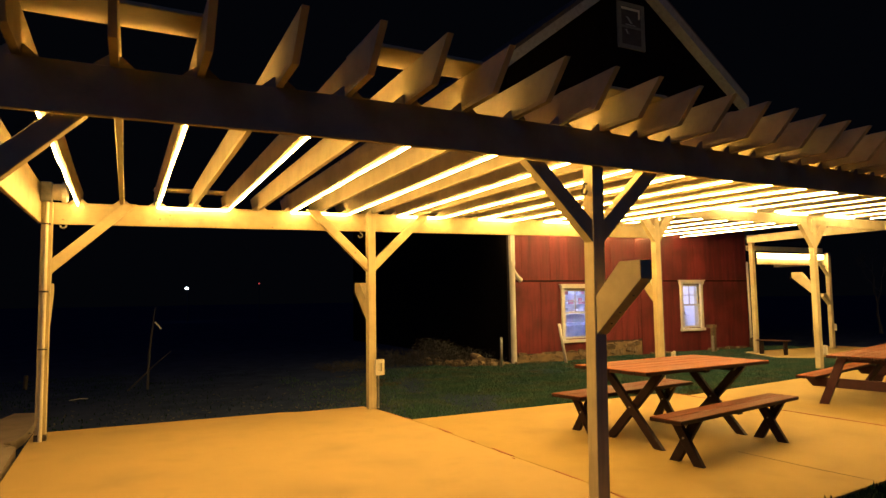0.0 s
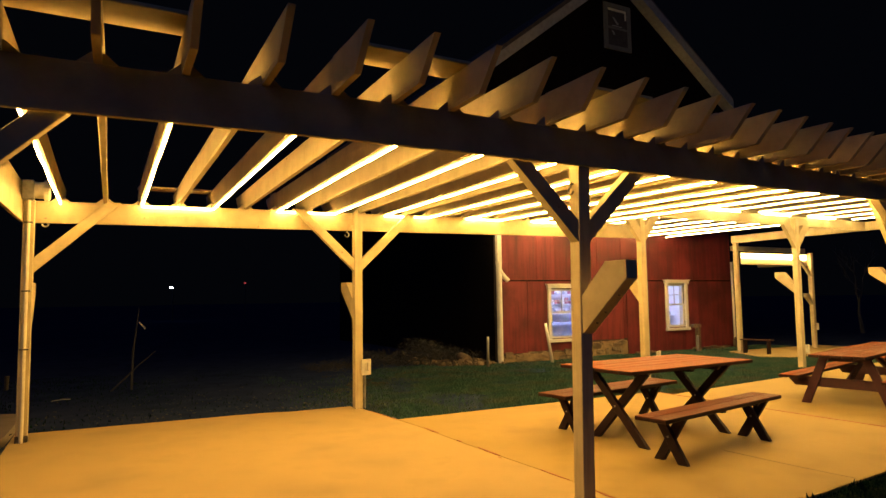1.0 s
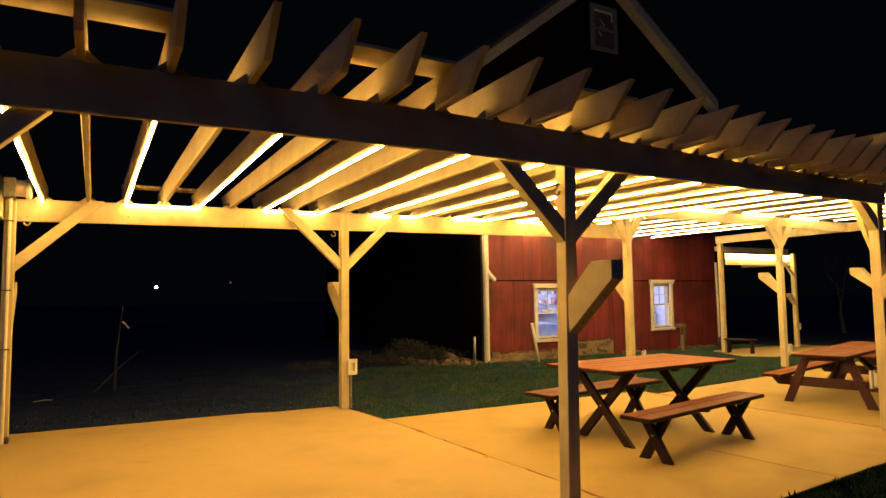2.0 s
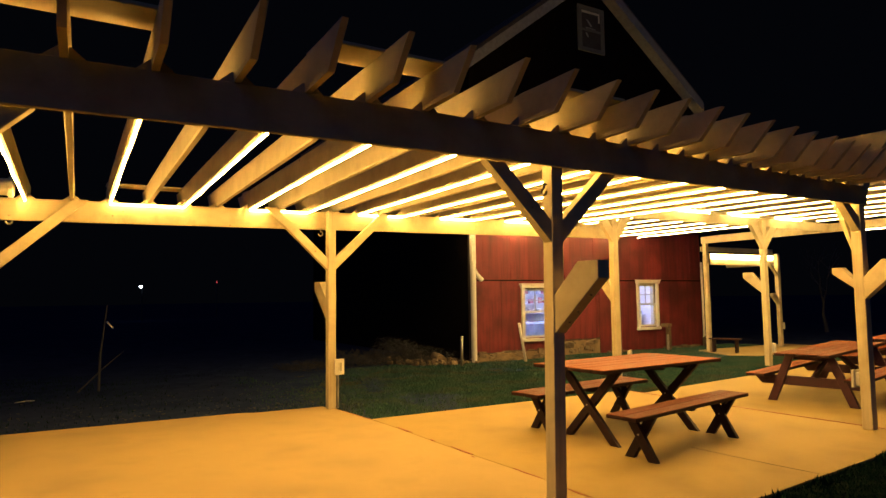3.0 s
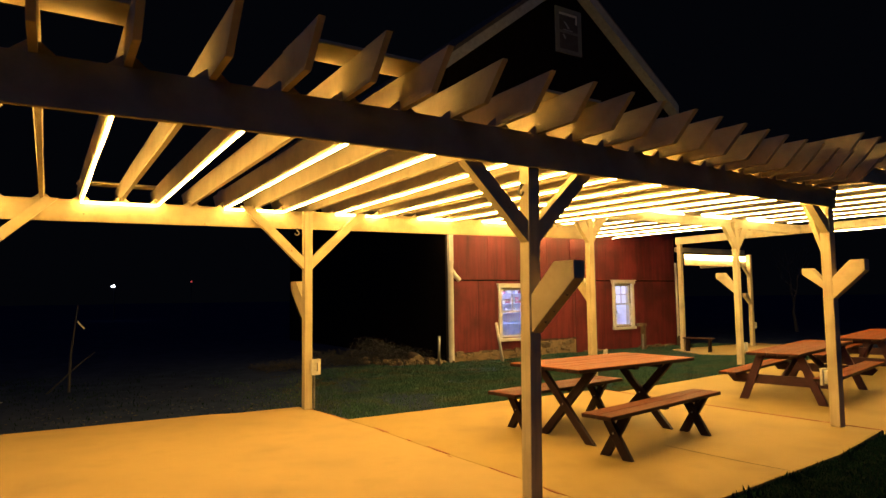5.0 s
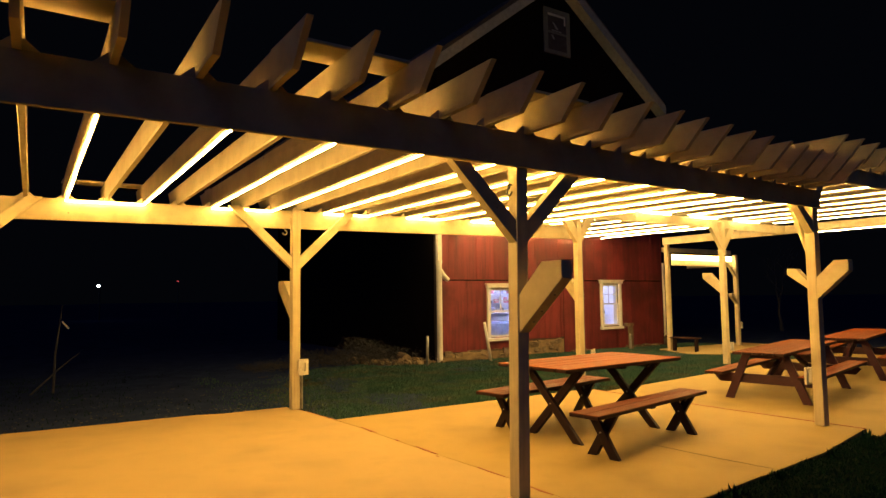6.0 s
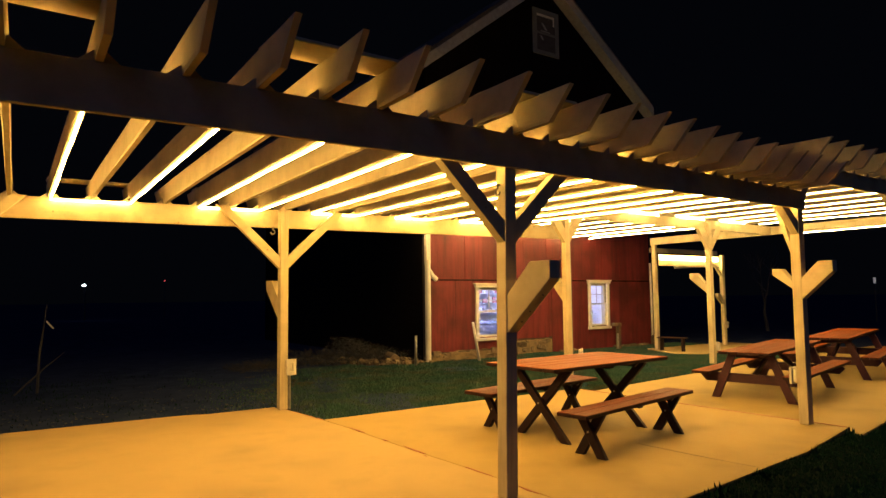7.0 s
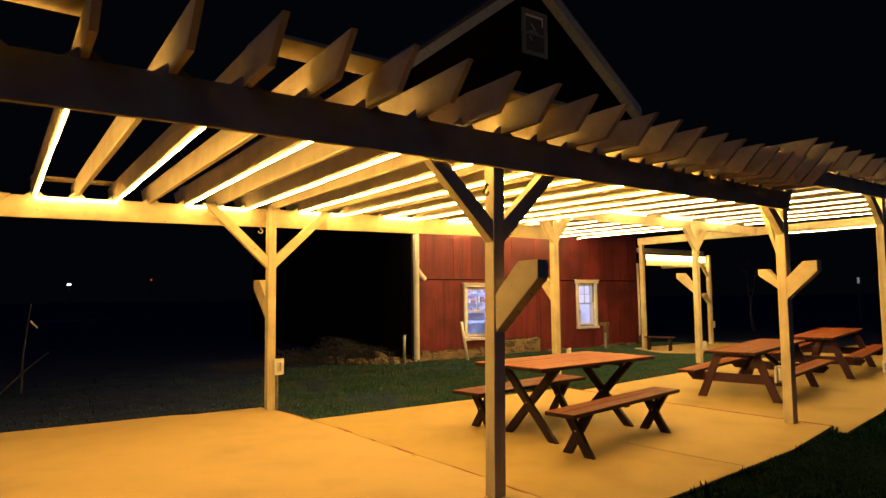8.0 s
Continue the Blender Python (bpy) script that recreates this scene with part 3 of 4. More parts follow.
z1 = Z_TOP - 0.026
path, front = [], False
for k, x in enumerate(RAFTERS[1::2]):
    zf_, zb_ = z1 + sag_front(x), z1 + sag_back(x)
    run = [(x + rear_shift(x), Y_BACK + POST / 2 - 0.025, zb_), (x, 0.08, zf_), (x, -0.035, zf_ - 0.03)]     # tucked behind the front beam
    path += run[::-1] if front else run
    front = not front
rope_light(rope(path), LED, "glowing warm LED rope light zigzagging under pergola rafters")
z2 = Z2_TOP - 0.018
path, front = [], True
for x in RAFTERS2[1::2]:
    run = [(x, Y2_FRONT - 0.035, z2 - 0.035), (x, Y2_FRONT + 0.08, z2), (x, Y2_MID, z2 + rise(Y2_MID))]
    path += run if front else run[::-1]
    front = not front
rope_light(rope(path), LED_PALE, "glowing warm LED rope light along the taller pergola's front bay")
path, front = [], True
for x in RAFTERS2[0::2]:
    run = [(x, Y2_MID + 0.14, z2 + rise(Y2_MID + 0.14)), (x, 9.62, z2 + rise(9.62)), (x, 9.79, z2 + rise(9.62) - 0.02)]      # turns along the barn wall
    path += run if front else run[::-1]
    front = not front
rope_light(rope(path, 0.0135), LED_PALE, "glowing warm LED rope light over the taller pergola's rear bay")
rope_light(rope([(X2_END + 0.021, Y2_FRONT + 0.1, Z2_BEAM - 0.012), (X2_END + 0.021, 4.3, Z2_BEAM - 0.012)], 0.011), LED_PALE,
      "glowing LED rope light under an end beam")
rope_light(rope([(12.84, 8.08, 2.71), (15.8, 8.08, 2.71), (15.8, 8.08, 2.63), (12.84, 8.08, 2.63)], 0.019), LED_PALE, "short glowing rope light on the lean-to beam")

# ---- picnic furniture ----
def plank_mesh(length, width, thick, wood=REDWOOD):
    bm = bmesh.new()
    box(bm, -length / 2, length / 2, -width / 2, width / 2, -thick, 0)
    bevelled(bm, 0.006)
    me = mesh_of("plank", bm, wood)
    me.materials.append(SHADED_RED)               # sides and underside take a darker red, their shade put in the colour
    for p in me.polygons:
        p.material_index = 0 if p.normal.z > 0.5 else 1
    return me


def cross_leg(foot, top, height, thick=0.05, deep=0.085, side=1):
    """One leg of an X: from a foot at y -foot to y +top, in the y-z plane, ends cut level."""
    bm = bmesh.new()
    dx = deep * 0.62
    prism(bm, [(-foot - dx, 0), (-foot + dx, 0), (top + dx, height), (top - dx, height)], 0, -thick / 2, thick / 2)
    bevelled(bm, 0.004)
    me = mesh_of("leg", bm, SHADED_WOOD)
    return me


def trestle(name, length, width, height, planks, leg_at, foot, top, m, label, category, leg_deep=0.085, shift=0.0, along=0.0):
    """A trestle table or bench on two X-shaped pairs of legs."""
    t = thing(name, m, label, category)
    w = width / planks
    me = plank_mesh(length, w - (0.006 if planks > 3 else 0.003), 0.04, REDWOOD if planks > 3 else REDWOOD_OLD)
    for k in range(planks):
        shared("plank", me, t, pose(wob(0.008), -width / 2 + w * (k + 0.5), height + wob(0.0015)))
    leg = cross_leg(foot, top, height - 0.041, 0.05, leg_deep)
    for s in (-1, 1):
        x = s * leg_at + along
        shared("leg", leg, t, pose(x - 0.026, shift, 0))
        shared("leg", leg, t, pose(x + 0.026, shift, 0, 0, 0, 180))
        bm = bmesh.new()
        prism(bm, [(-width / 2 + 0.04, height - 0.042), (-width / 2 + 0.08, height - 0.088), (width / 2 - 0.08, height - 0.088), (width / 2 - 0.04, height - 0.042)], 0, x - s * 0.077 - 0.022, x - s * 0.077 + 0.022)
        part("batten", bm, SHADED_WOOD, t)
        bm = bmesh.new()
        zc = (height - 0.041) * foot / (foot + top)
        tube(bm, [(x - 0.058, shift, zc), (x + 0.058, shift, zc)], 0.01, 8)
        part("bolt", bm, STEEL, t, "steel carriage bolt")
    bm = bmesh.new()
    box(bm, -0.035, 0.035, -width / 2 + 0.06, width / 2 - 0.06, height - 0.075, height - 0.041)
    part("batten", bm, SHADED_WOOD, t)
    return t


trestle("picnic_table", 2.06, 1.06, 0.80, 6, 0.67, 0.37, 0.36, pose(2.41, 1.52, 0, 0, 0, 3.2), "red-stained timber picnic table on crossed legs", "picnic table", 0.10, -0.11, -0.12)
trestle("picnic_bench", 2.23, 0.34, 0.452, 2, 0.79, 0.145, 0.10, pose(2.21, 0.60, 0, 0, 0, 9.5), "red-stained timber bench on crossed legs beside the picnic table", "bench")
trestle("picnic_bench", 2.10, 0.45, 0.455, 2, 0.76, 0.145, 0.11, pose(2.29, 2.18, 0, 0, 0, 7.5), "red-stained timber bench on crossed legs behind the picnic table", "bench")


def a_frame_table(m, length, label):
    """A picnic table with seats on one frame: splayed legs, a cross rail under the seats."""
    t = thing("picnic_table", m, label, "picnic table", "picnic tables with fixed seats")
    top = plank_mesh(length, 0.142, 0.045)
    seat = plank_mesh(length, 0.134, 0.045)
    for k in range(5):
        shared("plank", top, t, pose(wob(0.006), -0.30 + 0.15 * k, 0.76 + wob(0.001)))
    for s in (-1, 1):
        for k in range(2):
            shared("seat_plank", seat, t, pose(wob(0.006), s * (0.60 + 0.14 * k), 0.44))
    for s in (-1, 1):
        x = s * (length / 2 - 0.32)
        for g in (-1, 1):
            bm = bmesh.new()
            prism(bm, [(g * 0.50, 0), (g * 0.63, 0), (g * 0.33, 0.714), (g * 0.21, 0.714)], 0, x - 0.022, x + 0.022)
            bevelled(bm, 0.003)
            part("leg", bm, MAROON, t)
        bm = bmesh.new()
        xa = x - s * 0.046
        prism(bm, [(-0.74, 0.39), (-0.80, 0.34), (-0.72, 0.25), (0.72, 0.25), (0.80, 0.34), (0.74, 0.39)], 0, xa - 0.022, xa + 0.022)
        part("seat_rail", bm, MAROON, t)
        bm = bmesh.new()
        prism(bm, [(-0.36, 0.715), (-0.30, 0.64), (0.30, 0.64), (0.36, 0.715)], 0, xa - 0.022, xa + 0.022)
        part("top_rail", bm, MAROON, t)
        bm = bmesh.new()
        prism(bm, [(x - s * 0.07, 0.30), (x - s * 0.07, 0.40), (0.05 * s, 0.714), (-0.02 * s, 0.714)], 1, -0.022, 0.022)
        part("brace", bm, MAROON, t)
    return t


a_frame_table(pose(7.12, 1.70, LOW_SLAB + slope_up(7.12), 0, -1.09, 10), 2.56, "red-stained timber picnic table with fixed benches")
a_frame_table(pose(10.35, 2.03, LOW_SLAB + slope_up(10.35), 0, -1.09, 11.5), 2.70, "red-stained timber picnic table with fixed benches, far along the slab")

# ---- barn ----
YB = 9.90                         # gable wall's face
X0, X1 = 5.72, 14.68
APEX = (10.08, 11.26)
EAVE = 7.90
SEAM = 2.005
WIN = [(7.38, 8.26, 0.46, 1.78), (11.78, 12.52, 0.61, 1.895)]     # openings: x0 x1 z0 z1
barn = thing("barn", (0, 0, 0), "old red board-sided barn with lit windows and a tall gable", "barn")
cuts_x = sorted([X0, X1] + [w[0] for w in WIN] + [w[1] for w in WIN])
for a, b in zip(cuts_x, cuts_x[1:]):
    w = [q for q in WIN if abs(q[0] - a) < 1e-6]
    if w:
        spans = ((-0.3, w[0][2]), (w[0][3], 4.4))
    else:
        spans = ((-0.3, 4.4),)
    for za, zb in spans:
        bm = bmesh.new()
        box(bm, a, b, YB + 0.024, YB + 0.2, za, zb)
        part("wall", bm, DARK_GAP, barn)
bm = bmesh.new()
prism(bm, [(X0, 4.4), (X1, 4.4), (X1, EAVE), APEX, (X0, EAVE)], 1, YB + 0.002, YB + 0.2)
part("gable_wall", bm, BARN_UPPER, barn, "gable boards in a near-black unlit tone")
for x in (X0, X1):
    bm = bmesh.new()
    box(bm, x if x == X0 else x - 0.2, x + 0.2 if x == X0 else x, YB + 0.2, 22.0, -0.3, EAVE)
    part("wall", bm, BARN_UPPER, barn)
bm = bmesh.new()
box(bm, X0, X1, 21.8, 22.0, -0.3, EAVE)
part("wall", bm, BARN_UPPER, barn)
for s, xe in ((-1, X0), (1, X1)):
    bm = bmesh.new()
    slope = (APEX[1] - EAVE) / (xe - APEX[0])
    over = xe + (0.08 if s > 0 else -0.5)
    ze = EAVE - abs(slope) * abs(over - xe)
    prism(bm, [(APEX[0], APEX[1]), (over, ze), (over, ze + 0.16), (APEX[0], APEX[1] + 0.2)], 1, YB - 0.32, 22.2)
    part("roof", bm, ROOFING, barn)
    bm = bmesh.new()
    prism(bm, [(APEX[0], APEX[1] - 0.27), (over, ze - 0.27), (over, ze + 0.05), (APEX[0], APEX[1] + 0.05)], 1, YB - 0.36, YB - 0.325)
    part("rake_board", bm, GREY_PAINT, barn, "pale weathered rake board")
    bm = bmesh.new()
    prism(bm, [(APEX[0], APEX[1] - 0.27), (over, ze - 0.27), (over, ze - 0.245), (APEX[0], APEX[1] - 0.245)], 1, YB - 0.323, YB - 0.002)
    part("soffit", bm, GREY_PAINT, barn, "pale boarded soffit")

# boards of the wall's face: an upper and a lower tier, with uneven widths
def plank_row(x_from, x_to, z0, z1, name="siding_board", holes=()):
    x = x_from
    while x < x_to - 0.02:
        w = random.choice((0.33, 0.6, 0.6, 0.9, 1.2))
        e = min(x + w, x_to)
        if x_to - e < 0.1:
            e = x_to
        for h in holes:
            if x < h[0] < e - 0.001:
                e = h[0]
            if x < h[1] < e - 0.001:
                e = h[1]
        spans = [(z0 + wob(0.03 if z0 < 1.5 else 0.016), z1 - random.uniform(0, 0.006))]
        for h in holes:
            if x >= h[0] - 0.001 and e <= h[1] + 0.001:
                spans = [(z0 + wob(0.01), h[2]), (h[3], z1)]
        for a, b in spans:
            if b - a > 0.03:
                bm = bmesh.new()
                d = random.uniform(0.015, 0.023)
                box(bm, x + 0.003, e - 0.003, YB + 0.023 - d, YB + 0.023, a, b)
                part(name, bm, BARN_RED, barn)
        x = e


plank_row(X0, X1, SEAM + 0.012, 4.38)
plank_row(X0, 8.50, 0.13, SEAM - 0.012, holes=WIN)
plank_row(8.50, 10.12, 0.35, SEAM - 0.012)
plank_row(10.14, X1, -0.14, SEAM - 0.012, holes=WIN)
bm = bmesh.new()
box(bm, X0, X1, YB - 0.006, YB + 0.006, SEAM - 0.016, SEAM + 0.014)
part("ledge", bm, BARN_UPPER, barn, "dark seam between two tiers of boards")


def window(x0, x1, z0, z1):
    name = part("window", (lambda b: (box(b, x0 - 0.10, x0, YB - 0.045, YB + 0.03, z0 - 0.02, z1 + 0.02), b)[1])(bmesh.new()), TRIM, barn, "white double-hung sash window")
    for n, dims in (("trim", (x1, x1 + 0.10, YB - 0.045, YB + 0.03, z0 - 0.02, z1 + 0.02)),
                    ("head", (x0 - 0.13, x1 + 0.13, YB - 0.075, YB + 0.03, z1 + 0.022, z1 + 0.11)),
                    ("cap", (x0 - 0.16, x1 + 0.16, YB - 0.10, YB + 0.03, z1 + 0.112, z1 + 0.14)),
                    ("sill", (x0 - 0.12, x1 + 0.12, YB - 0.085, YB + 0.03, z0 - 0.10, z0 - 0.022))):
        bm = bmesh.new()
        box(bm, *dims)
        bevelled(bm, 0.004)
        part(n, bm, TRIM, name)
    for xa in (x0 - 0.0005, x1 - 0.0145):
        bm = bmesh.new()
        box(bm, xa, xa + 0.015, YB + 0.098, YB + 0.204, z0 - 0.01, z1 + 0.01)
        part("jamb", bm, TRIM, name)
    zm = (z0 + z1) / 2 + 0.03
    for y, a, b, bars in ((YB + 0.06, zm - 0.02, z1, True), (YB + 0.03, z0, zm + 0.03, False)):
        bm = bmesh.new()
        for d in ((x0, x0 + 0.055, a, b), (x1 - 0.055, x1, a, b), (x0 + 0.055, x1 - 0.055, a, a + 0.05), (x0 + 0.055, x1 - 0.055, b - 0.05, b)):
            box(bm, d[0], d[1], y, y + 0.035, d[2], d[3])
        if bars:
            xm, zc = (x0 + x1) / 2, (a + b) / 2
            box(bm, xm - 0.011, xm + 0.011, y + 0.006, y + 0.03, a + 0.05, b - 0.05)
            box(bm, x0 + 0.055, xm - 0.012, y + 0.006, y + 0.03, zc - 0.011, zc + 0.011)
            box(bm, xm + 0.012, x1 - 0.055, y + 0.006, y + 0.03, zc - 0.011, zc + 0.011)
        part("sash", bm, TRIM, name)
        bm = bmesh.new()
        box(bm, x0 + 0.05, x1 - 0.05, y + 0.015, y + 0.02, a + 0.045, b - 0.045)
        g = part("pane", bm, GLASS, name, "clear glass pane")
        g.visible_shadow = False


for w in WIN:
    window(*w)
# attic window high in the gable: a broad grey casing, an upper sash with a pale head, dark panes
bm = bmesh.new()
for d in ((9.60, 9.74, 8.84, 10.24), (10.51, 10.65, 8.84, 10.24), (9.74, 10.51, 10.12, 10.24), (9.74, 10.51, 8.84, 8.96), (9.74, 10.51, 9.47, 9.53)):
    box(bm, d[0], d[1], YB - 0.05, YB + 0.0, d[2], d[3])
attic = part("attic_window", bm, ATTIC_GREY, barn, "small attic window with a grey frame")
for a, b in ((8.96, 9.47), (9.53, 10.12)):
    bm = bmesh.new()
    box(bm, 9.74, 10.51, YB - 0.03, YB - 0.02, a, b)
    part("pane", bm, ROOFING, attic, "dark glass pane")
bm = bmesh.new()
for d in ((9.76, 10.47, 10.02, 10.09), (10.42, 10.47, 9.80, 10.02)):
    box(bm, d[0], d[1], YB - 0.045, YB - 0.031, d[2], d[3])
part("sash_head", bm, TRIM, attic, "pale upper sash rail")
# glints on the attic panes, modelled as thin pale slivers
bm = bmesh.new()
prism(bm, [(9.93, 9.83), (10.02, 9.80), (10.18, 9.63), (10.10, 9.62)], 1, YB - 0.038, YB - 0.031)
prism(bm, [(9.90, 9.56), (10.30, 9.555), (10.28, 9.58), (9.92, 9.585)], 1, YB - 0.038, YB - 0.031)
prism(bm, [(9.88, 9.42), (9.94, 9.42), (10.02, 9.30), (9.97, 9.29)], 1, YB - 0.038, YB - 0.031)
part("torn_film", bm, GREY_PAINT, attic, "pale slivers standing for glints on the pane")

# lit room behind the windows
room = thing("barn_room", (0, 0, 0), "pale lit store room seen through the barn windows", "room", kind="structure")
bm = bmesh.new()
box(bm, X0 + 0.25, X1 - 0.25, 12.6, 12.7, -0.1, 2.9)
part("back_wall", bm, PLASTER, room)
bm = bmesh.new()
box(bm, 13.9, 14.0, YB + 0.21, 12.58, -0.09, 2.59)
part("side_wall", bm, PLASTER, room)
bm = bmesh.new()
box(bm, X0 + 0.25, X1 - 0.25, YB + 0.21, 12.58, -0.16, -0.10)
part("floor", bm, DARK_GAP, room)
bm = bmesh.new()
box(bm, X0 + 0.25, X1 - 0.25, YB + 0.21, 12.58, 2.6, 2.66)
part("ceiling", bm, PLASTER, room)
tube_mat = glowing("cool_tube_light", (0.55, 0.62, 1.0), 210.0)
for x in (8.6, 12.4):
    bm = bmesh.new()
    tube(bm, [(x - 0.6, 10.9, 2.5), (x + 0.6, 10.9, 2.5)], 0.03, 8)
    solid("tube_lamp", bm, tube_mat, "glowing cool white tube lamp under the store room ceiling", "lamp", group="tube lamps")


def store_shelf(x0, x1, y, levels, seed):
    rnd = random.Random(seed)
    s = thing("shelf", (0, 0, 0), "pale store room shelf with cartons and cloth", "shelf")
    for z in levels:
        bm = bmesh.new()
        box(bm, x0, x1, y, y + 0.20, z - 0.02, z)
        part("board", bm, PLASTER, s)
    for x in (x0, x1 - 0.03):
        bm = bmesh.new()
        box(bm, x, x + 0.03, y + 0.201, y + 0.23, -0.1, levels[-1] + 0.25)
        part("upright", bm, PLASTER, s)
    for z in levels:
        x = x0 + 0.05
        while x < x1 - 0.16:
            w, h = rnd.uniform(0.06, 0.15), rnd.uniform(0.08, 0.22)
            bm = bmesh.new()
            box(bm, x, x + w, y + 0.03, y + 0.17, z + 0.001, z + h)
            bevelled(bm, 0.01)
            solid("carton", bm, rnd.choice((BLUE_GREY, PLASTER, ROSE, ROSE, PLASTER)), "plain storage carton on a shelf", "carton", group="cartons on the shelves")
            x += w + rnd.uniform(0.01, 0.08)


store_shelf(8.3, 10.6, 12.1, (0.62, 1.05, 1.35, 1.65), 4)
store_shelf(12.9, 13.85, 11.5, (0.92,), 9)
# a covered machine under the shelves
bm = bmesh.new()
box(bm, 8.5, 9.9, 11.5, 12.0, -0.1, 0.78)
bevelled(bm, 0.05)
solid("covered_machine", bm, BLUE_GREY, "grey machine under a sheet in the store room", "machine")

# foundation stones
base = thing("foundation", (0, 0, 0), "low tan fieldstone foundation under the barn wall", "foundation", kind="structure")


def mortar(x0, x1, top):
    """A rough mass of mortar with a wavering top, that the stones sit in."""
    bm = bmesh.new()
    n = int((x1 - x0) / 0.12)
    prism(bm, [(x0, -0.2)] + [(x1, -0.2)] + [(x1 + (x0 - x1) * k / n, top - 0.02 - 0.03 * random.random()) for k in range(n + 1)], 1, YB - 0.012, YB + 0.022)
    part("mortar", bm, MORTAR, base, "tan rubble mortar")


mortar(X0 + 0.02, 8.48, 0.12)
mortar(8.50, 10.10, 0.34)


def stone_mesh(seed, a, b, c):
    rnd = random.Random(seed)
    bm = bmesh.new()
    bmesh.ops.create_cube(bm, size=1.7)
    bmesh.ops.subdivide_edges(bm, edges=bm.edges[:], cuts=2, use_grid_fill=True)
    for v in bm.verts:
        v.co = v.co.lerp(v.co.normalized() * 1.1, 0.35)
        v.co *= 1 + 0.3 * noise.noise(v.co * 1.6 + Vector((seed * 3.1, 0, 0)))
        v.co = Vector((v.co.x * a, v.co.y * b, v.co.z * c))
    return mesh_of("stone", bm, STONE)


stones = [stone_mesh(k, random.uniform(0.14, 0.30), 0.10, random.uniform(0.07, 0.11)) for k in range(9)]
for row, z in enumerate((-0.08, 0.06, 0.20)):
    x = 5.9 + 0.12 * row
    while x < 10.05:
        lim = 0.10 if x < 8.5 else 0.32
        if z < lim:
            shared("stone", random.choice(stones), base, pose(x, YB + 0.07 + wob(0.03), z + wob(0.035), wob(14), wob(12), wob(12)))
        x += random.uniform(0.20, 0.40)
for x in (10.6, 11.0, 12.9, 13.3, 13.7, 14.2):
    shared("stone", random.choice(stones), base, pose(x, YB - 0.06 + wob(0.05), -0.12, wob(8), wob(8), wob(20)))
# loose rocks at the corner
rocks = [stone_mesh(20 + k, 0.20, 0.16, 0.13) for k in range(5)]
for k in range(46):
    x = 4.2 + 1.5 * random.random()
    s = random.uniform(0.16, 0.34) if k % 4 else random.uniform(0.4, 0.62)
    ob = new("rock", rocks[k % 5])
    ob.matrix_basis = pose(x, 10.05 + wob(0.5), LAWN + 0.07 * s + 0.06 * random.random() * (1 - abs(x - 5) / 0.9), wob(25), wob(25), wob(90)) @ Matrix.Scale(s, 4)
    tagged(ob, "rough tan fieldstone lying on the grass", "rock", "loose rocks")
bm = bmesh.new()
tube(bm, [(4.80, 9.96, LAWN + 0.11), (4.98, 10.5, LAWN + 0.13), (5.2, 11.0, LAWN + 0.12)], [0.135, 0.14, 0.12], 12)
solid("log", bm, STONE, "sawn log lying among the rocks", "log", smooth=False)
for k in range(34):
    x = 3.7 + 1.2 * random.random()
    s = random.uniform(0.14, 0.36)
    ob = new("rock", rocks[k % 5])
    ob.matrix_basis = pose(x, 10.5 + 0.45 * (4.6 - x) + wob(0.5), LAWN + 0.05 * s + 0.12 * random.random(), wob(25), wob(25), wob(90)) @ Matrix.Scale(s, 4)
    tagged(ob, "rough tan fieldstone lying among dead brush", "rock", "loose rocks")
bm = bmesh.new()
for k in range(3400):                             # a long low heap of dead twigs and stalks behind the rocks
    x = random.gauss(4.4, 0.6) if k % 2 else random.uniform(1.2, 4.4)
    y = random.gauss(11.1, 0.40) + 0.12 * (4.3 - x)
    top = 0.34 * math.exp(-((x - 4.3) / 0.9) ** 2) + 0.30 * max(0.0, 0.6 + noise.noise((x * 1.6, 0, 4))) * min(1.0, max(0.0, (x - 1.0) / 1.5))
    z = LAWN + random.random() * top
    way = Vector((wob(1), wob(1), wob(0.5) + 0.15)).normalized() * random.uniform(0.06, 0.20)
    p = Vector((x, y, z))
    tube(bm, [p, p + way * 0.5 + Vector((wob(0.02), wob(0.02), wob(0.02))), p + way], [0.006, 0.004, 0.002], 3)
tagged(solid("brush_heap", bm, BRUSHWOOD, "heap of dead twigs and stalks behind the rocks", "brush", "stuff"))
# ---- pipes along the barn ----
def pipe(name, pts, r, mat, label, category):
    bm = bmesh.new()
    tube(bm, pts, r, 10)
    return solid(name, bm, mat, label, category, smooth=True)


d = thing("downspout", (5.655, YB - 0.14, 0), "white downspout with a side branch at the barn corner", "downspout")
bm = bmesh.new()
tube(bm, [(0, 0, LAWN), (0, 0, 2.5)], 0.072, 12)
part("pipe", bm, TRIM, d)
bm = bmesh.new()
box(bm, -0.062, 0.062, -0.05, 0.05, 2.501, 4.3)
part("upper_pipe", bm, TRIM, d)
bm = bmesh.new()
tube(bm, [(0, 0, 2.30), (0.12, -0.03, 2.12), (0.24, -0.05, 2.0)], 0.058, 10)
part("branch", bm, TRIM, d)
bm = bmesh.new()
tube(bm, [(0, 0, 2.42), (0, 0, 2.5)], 0.082, 12)
part("collar", bm, TRIM, d)
d = thing("downspout", (14.57, YB - 0.14, LAWN), "thin white downspout with an elbow beside the barn's end", "downspout")
bm = bmesh.new()
tube(bm, [(0, 0, 0.26), (0, 0, 1.4), (-0.02, 0, 2.70)], 0.038, 10)
part("pipe", bm, TRIM, d, smooth=True)
bm = bmesh.new()
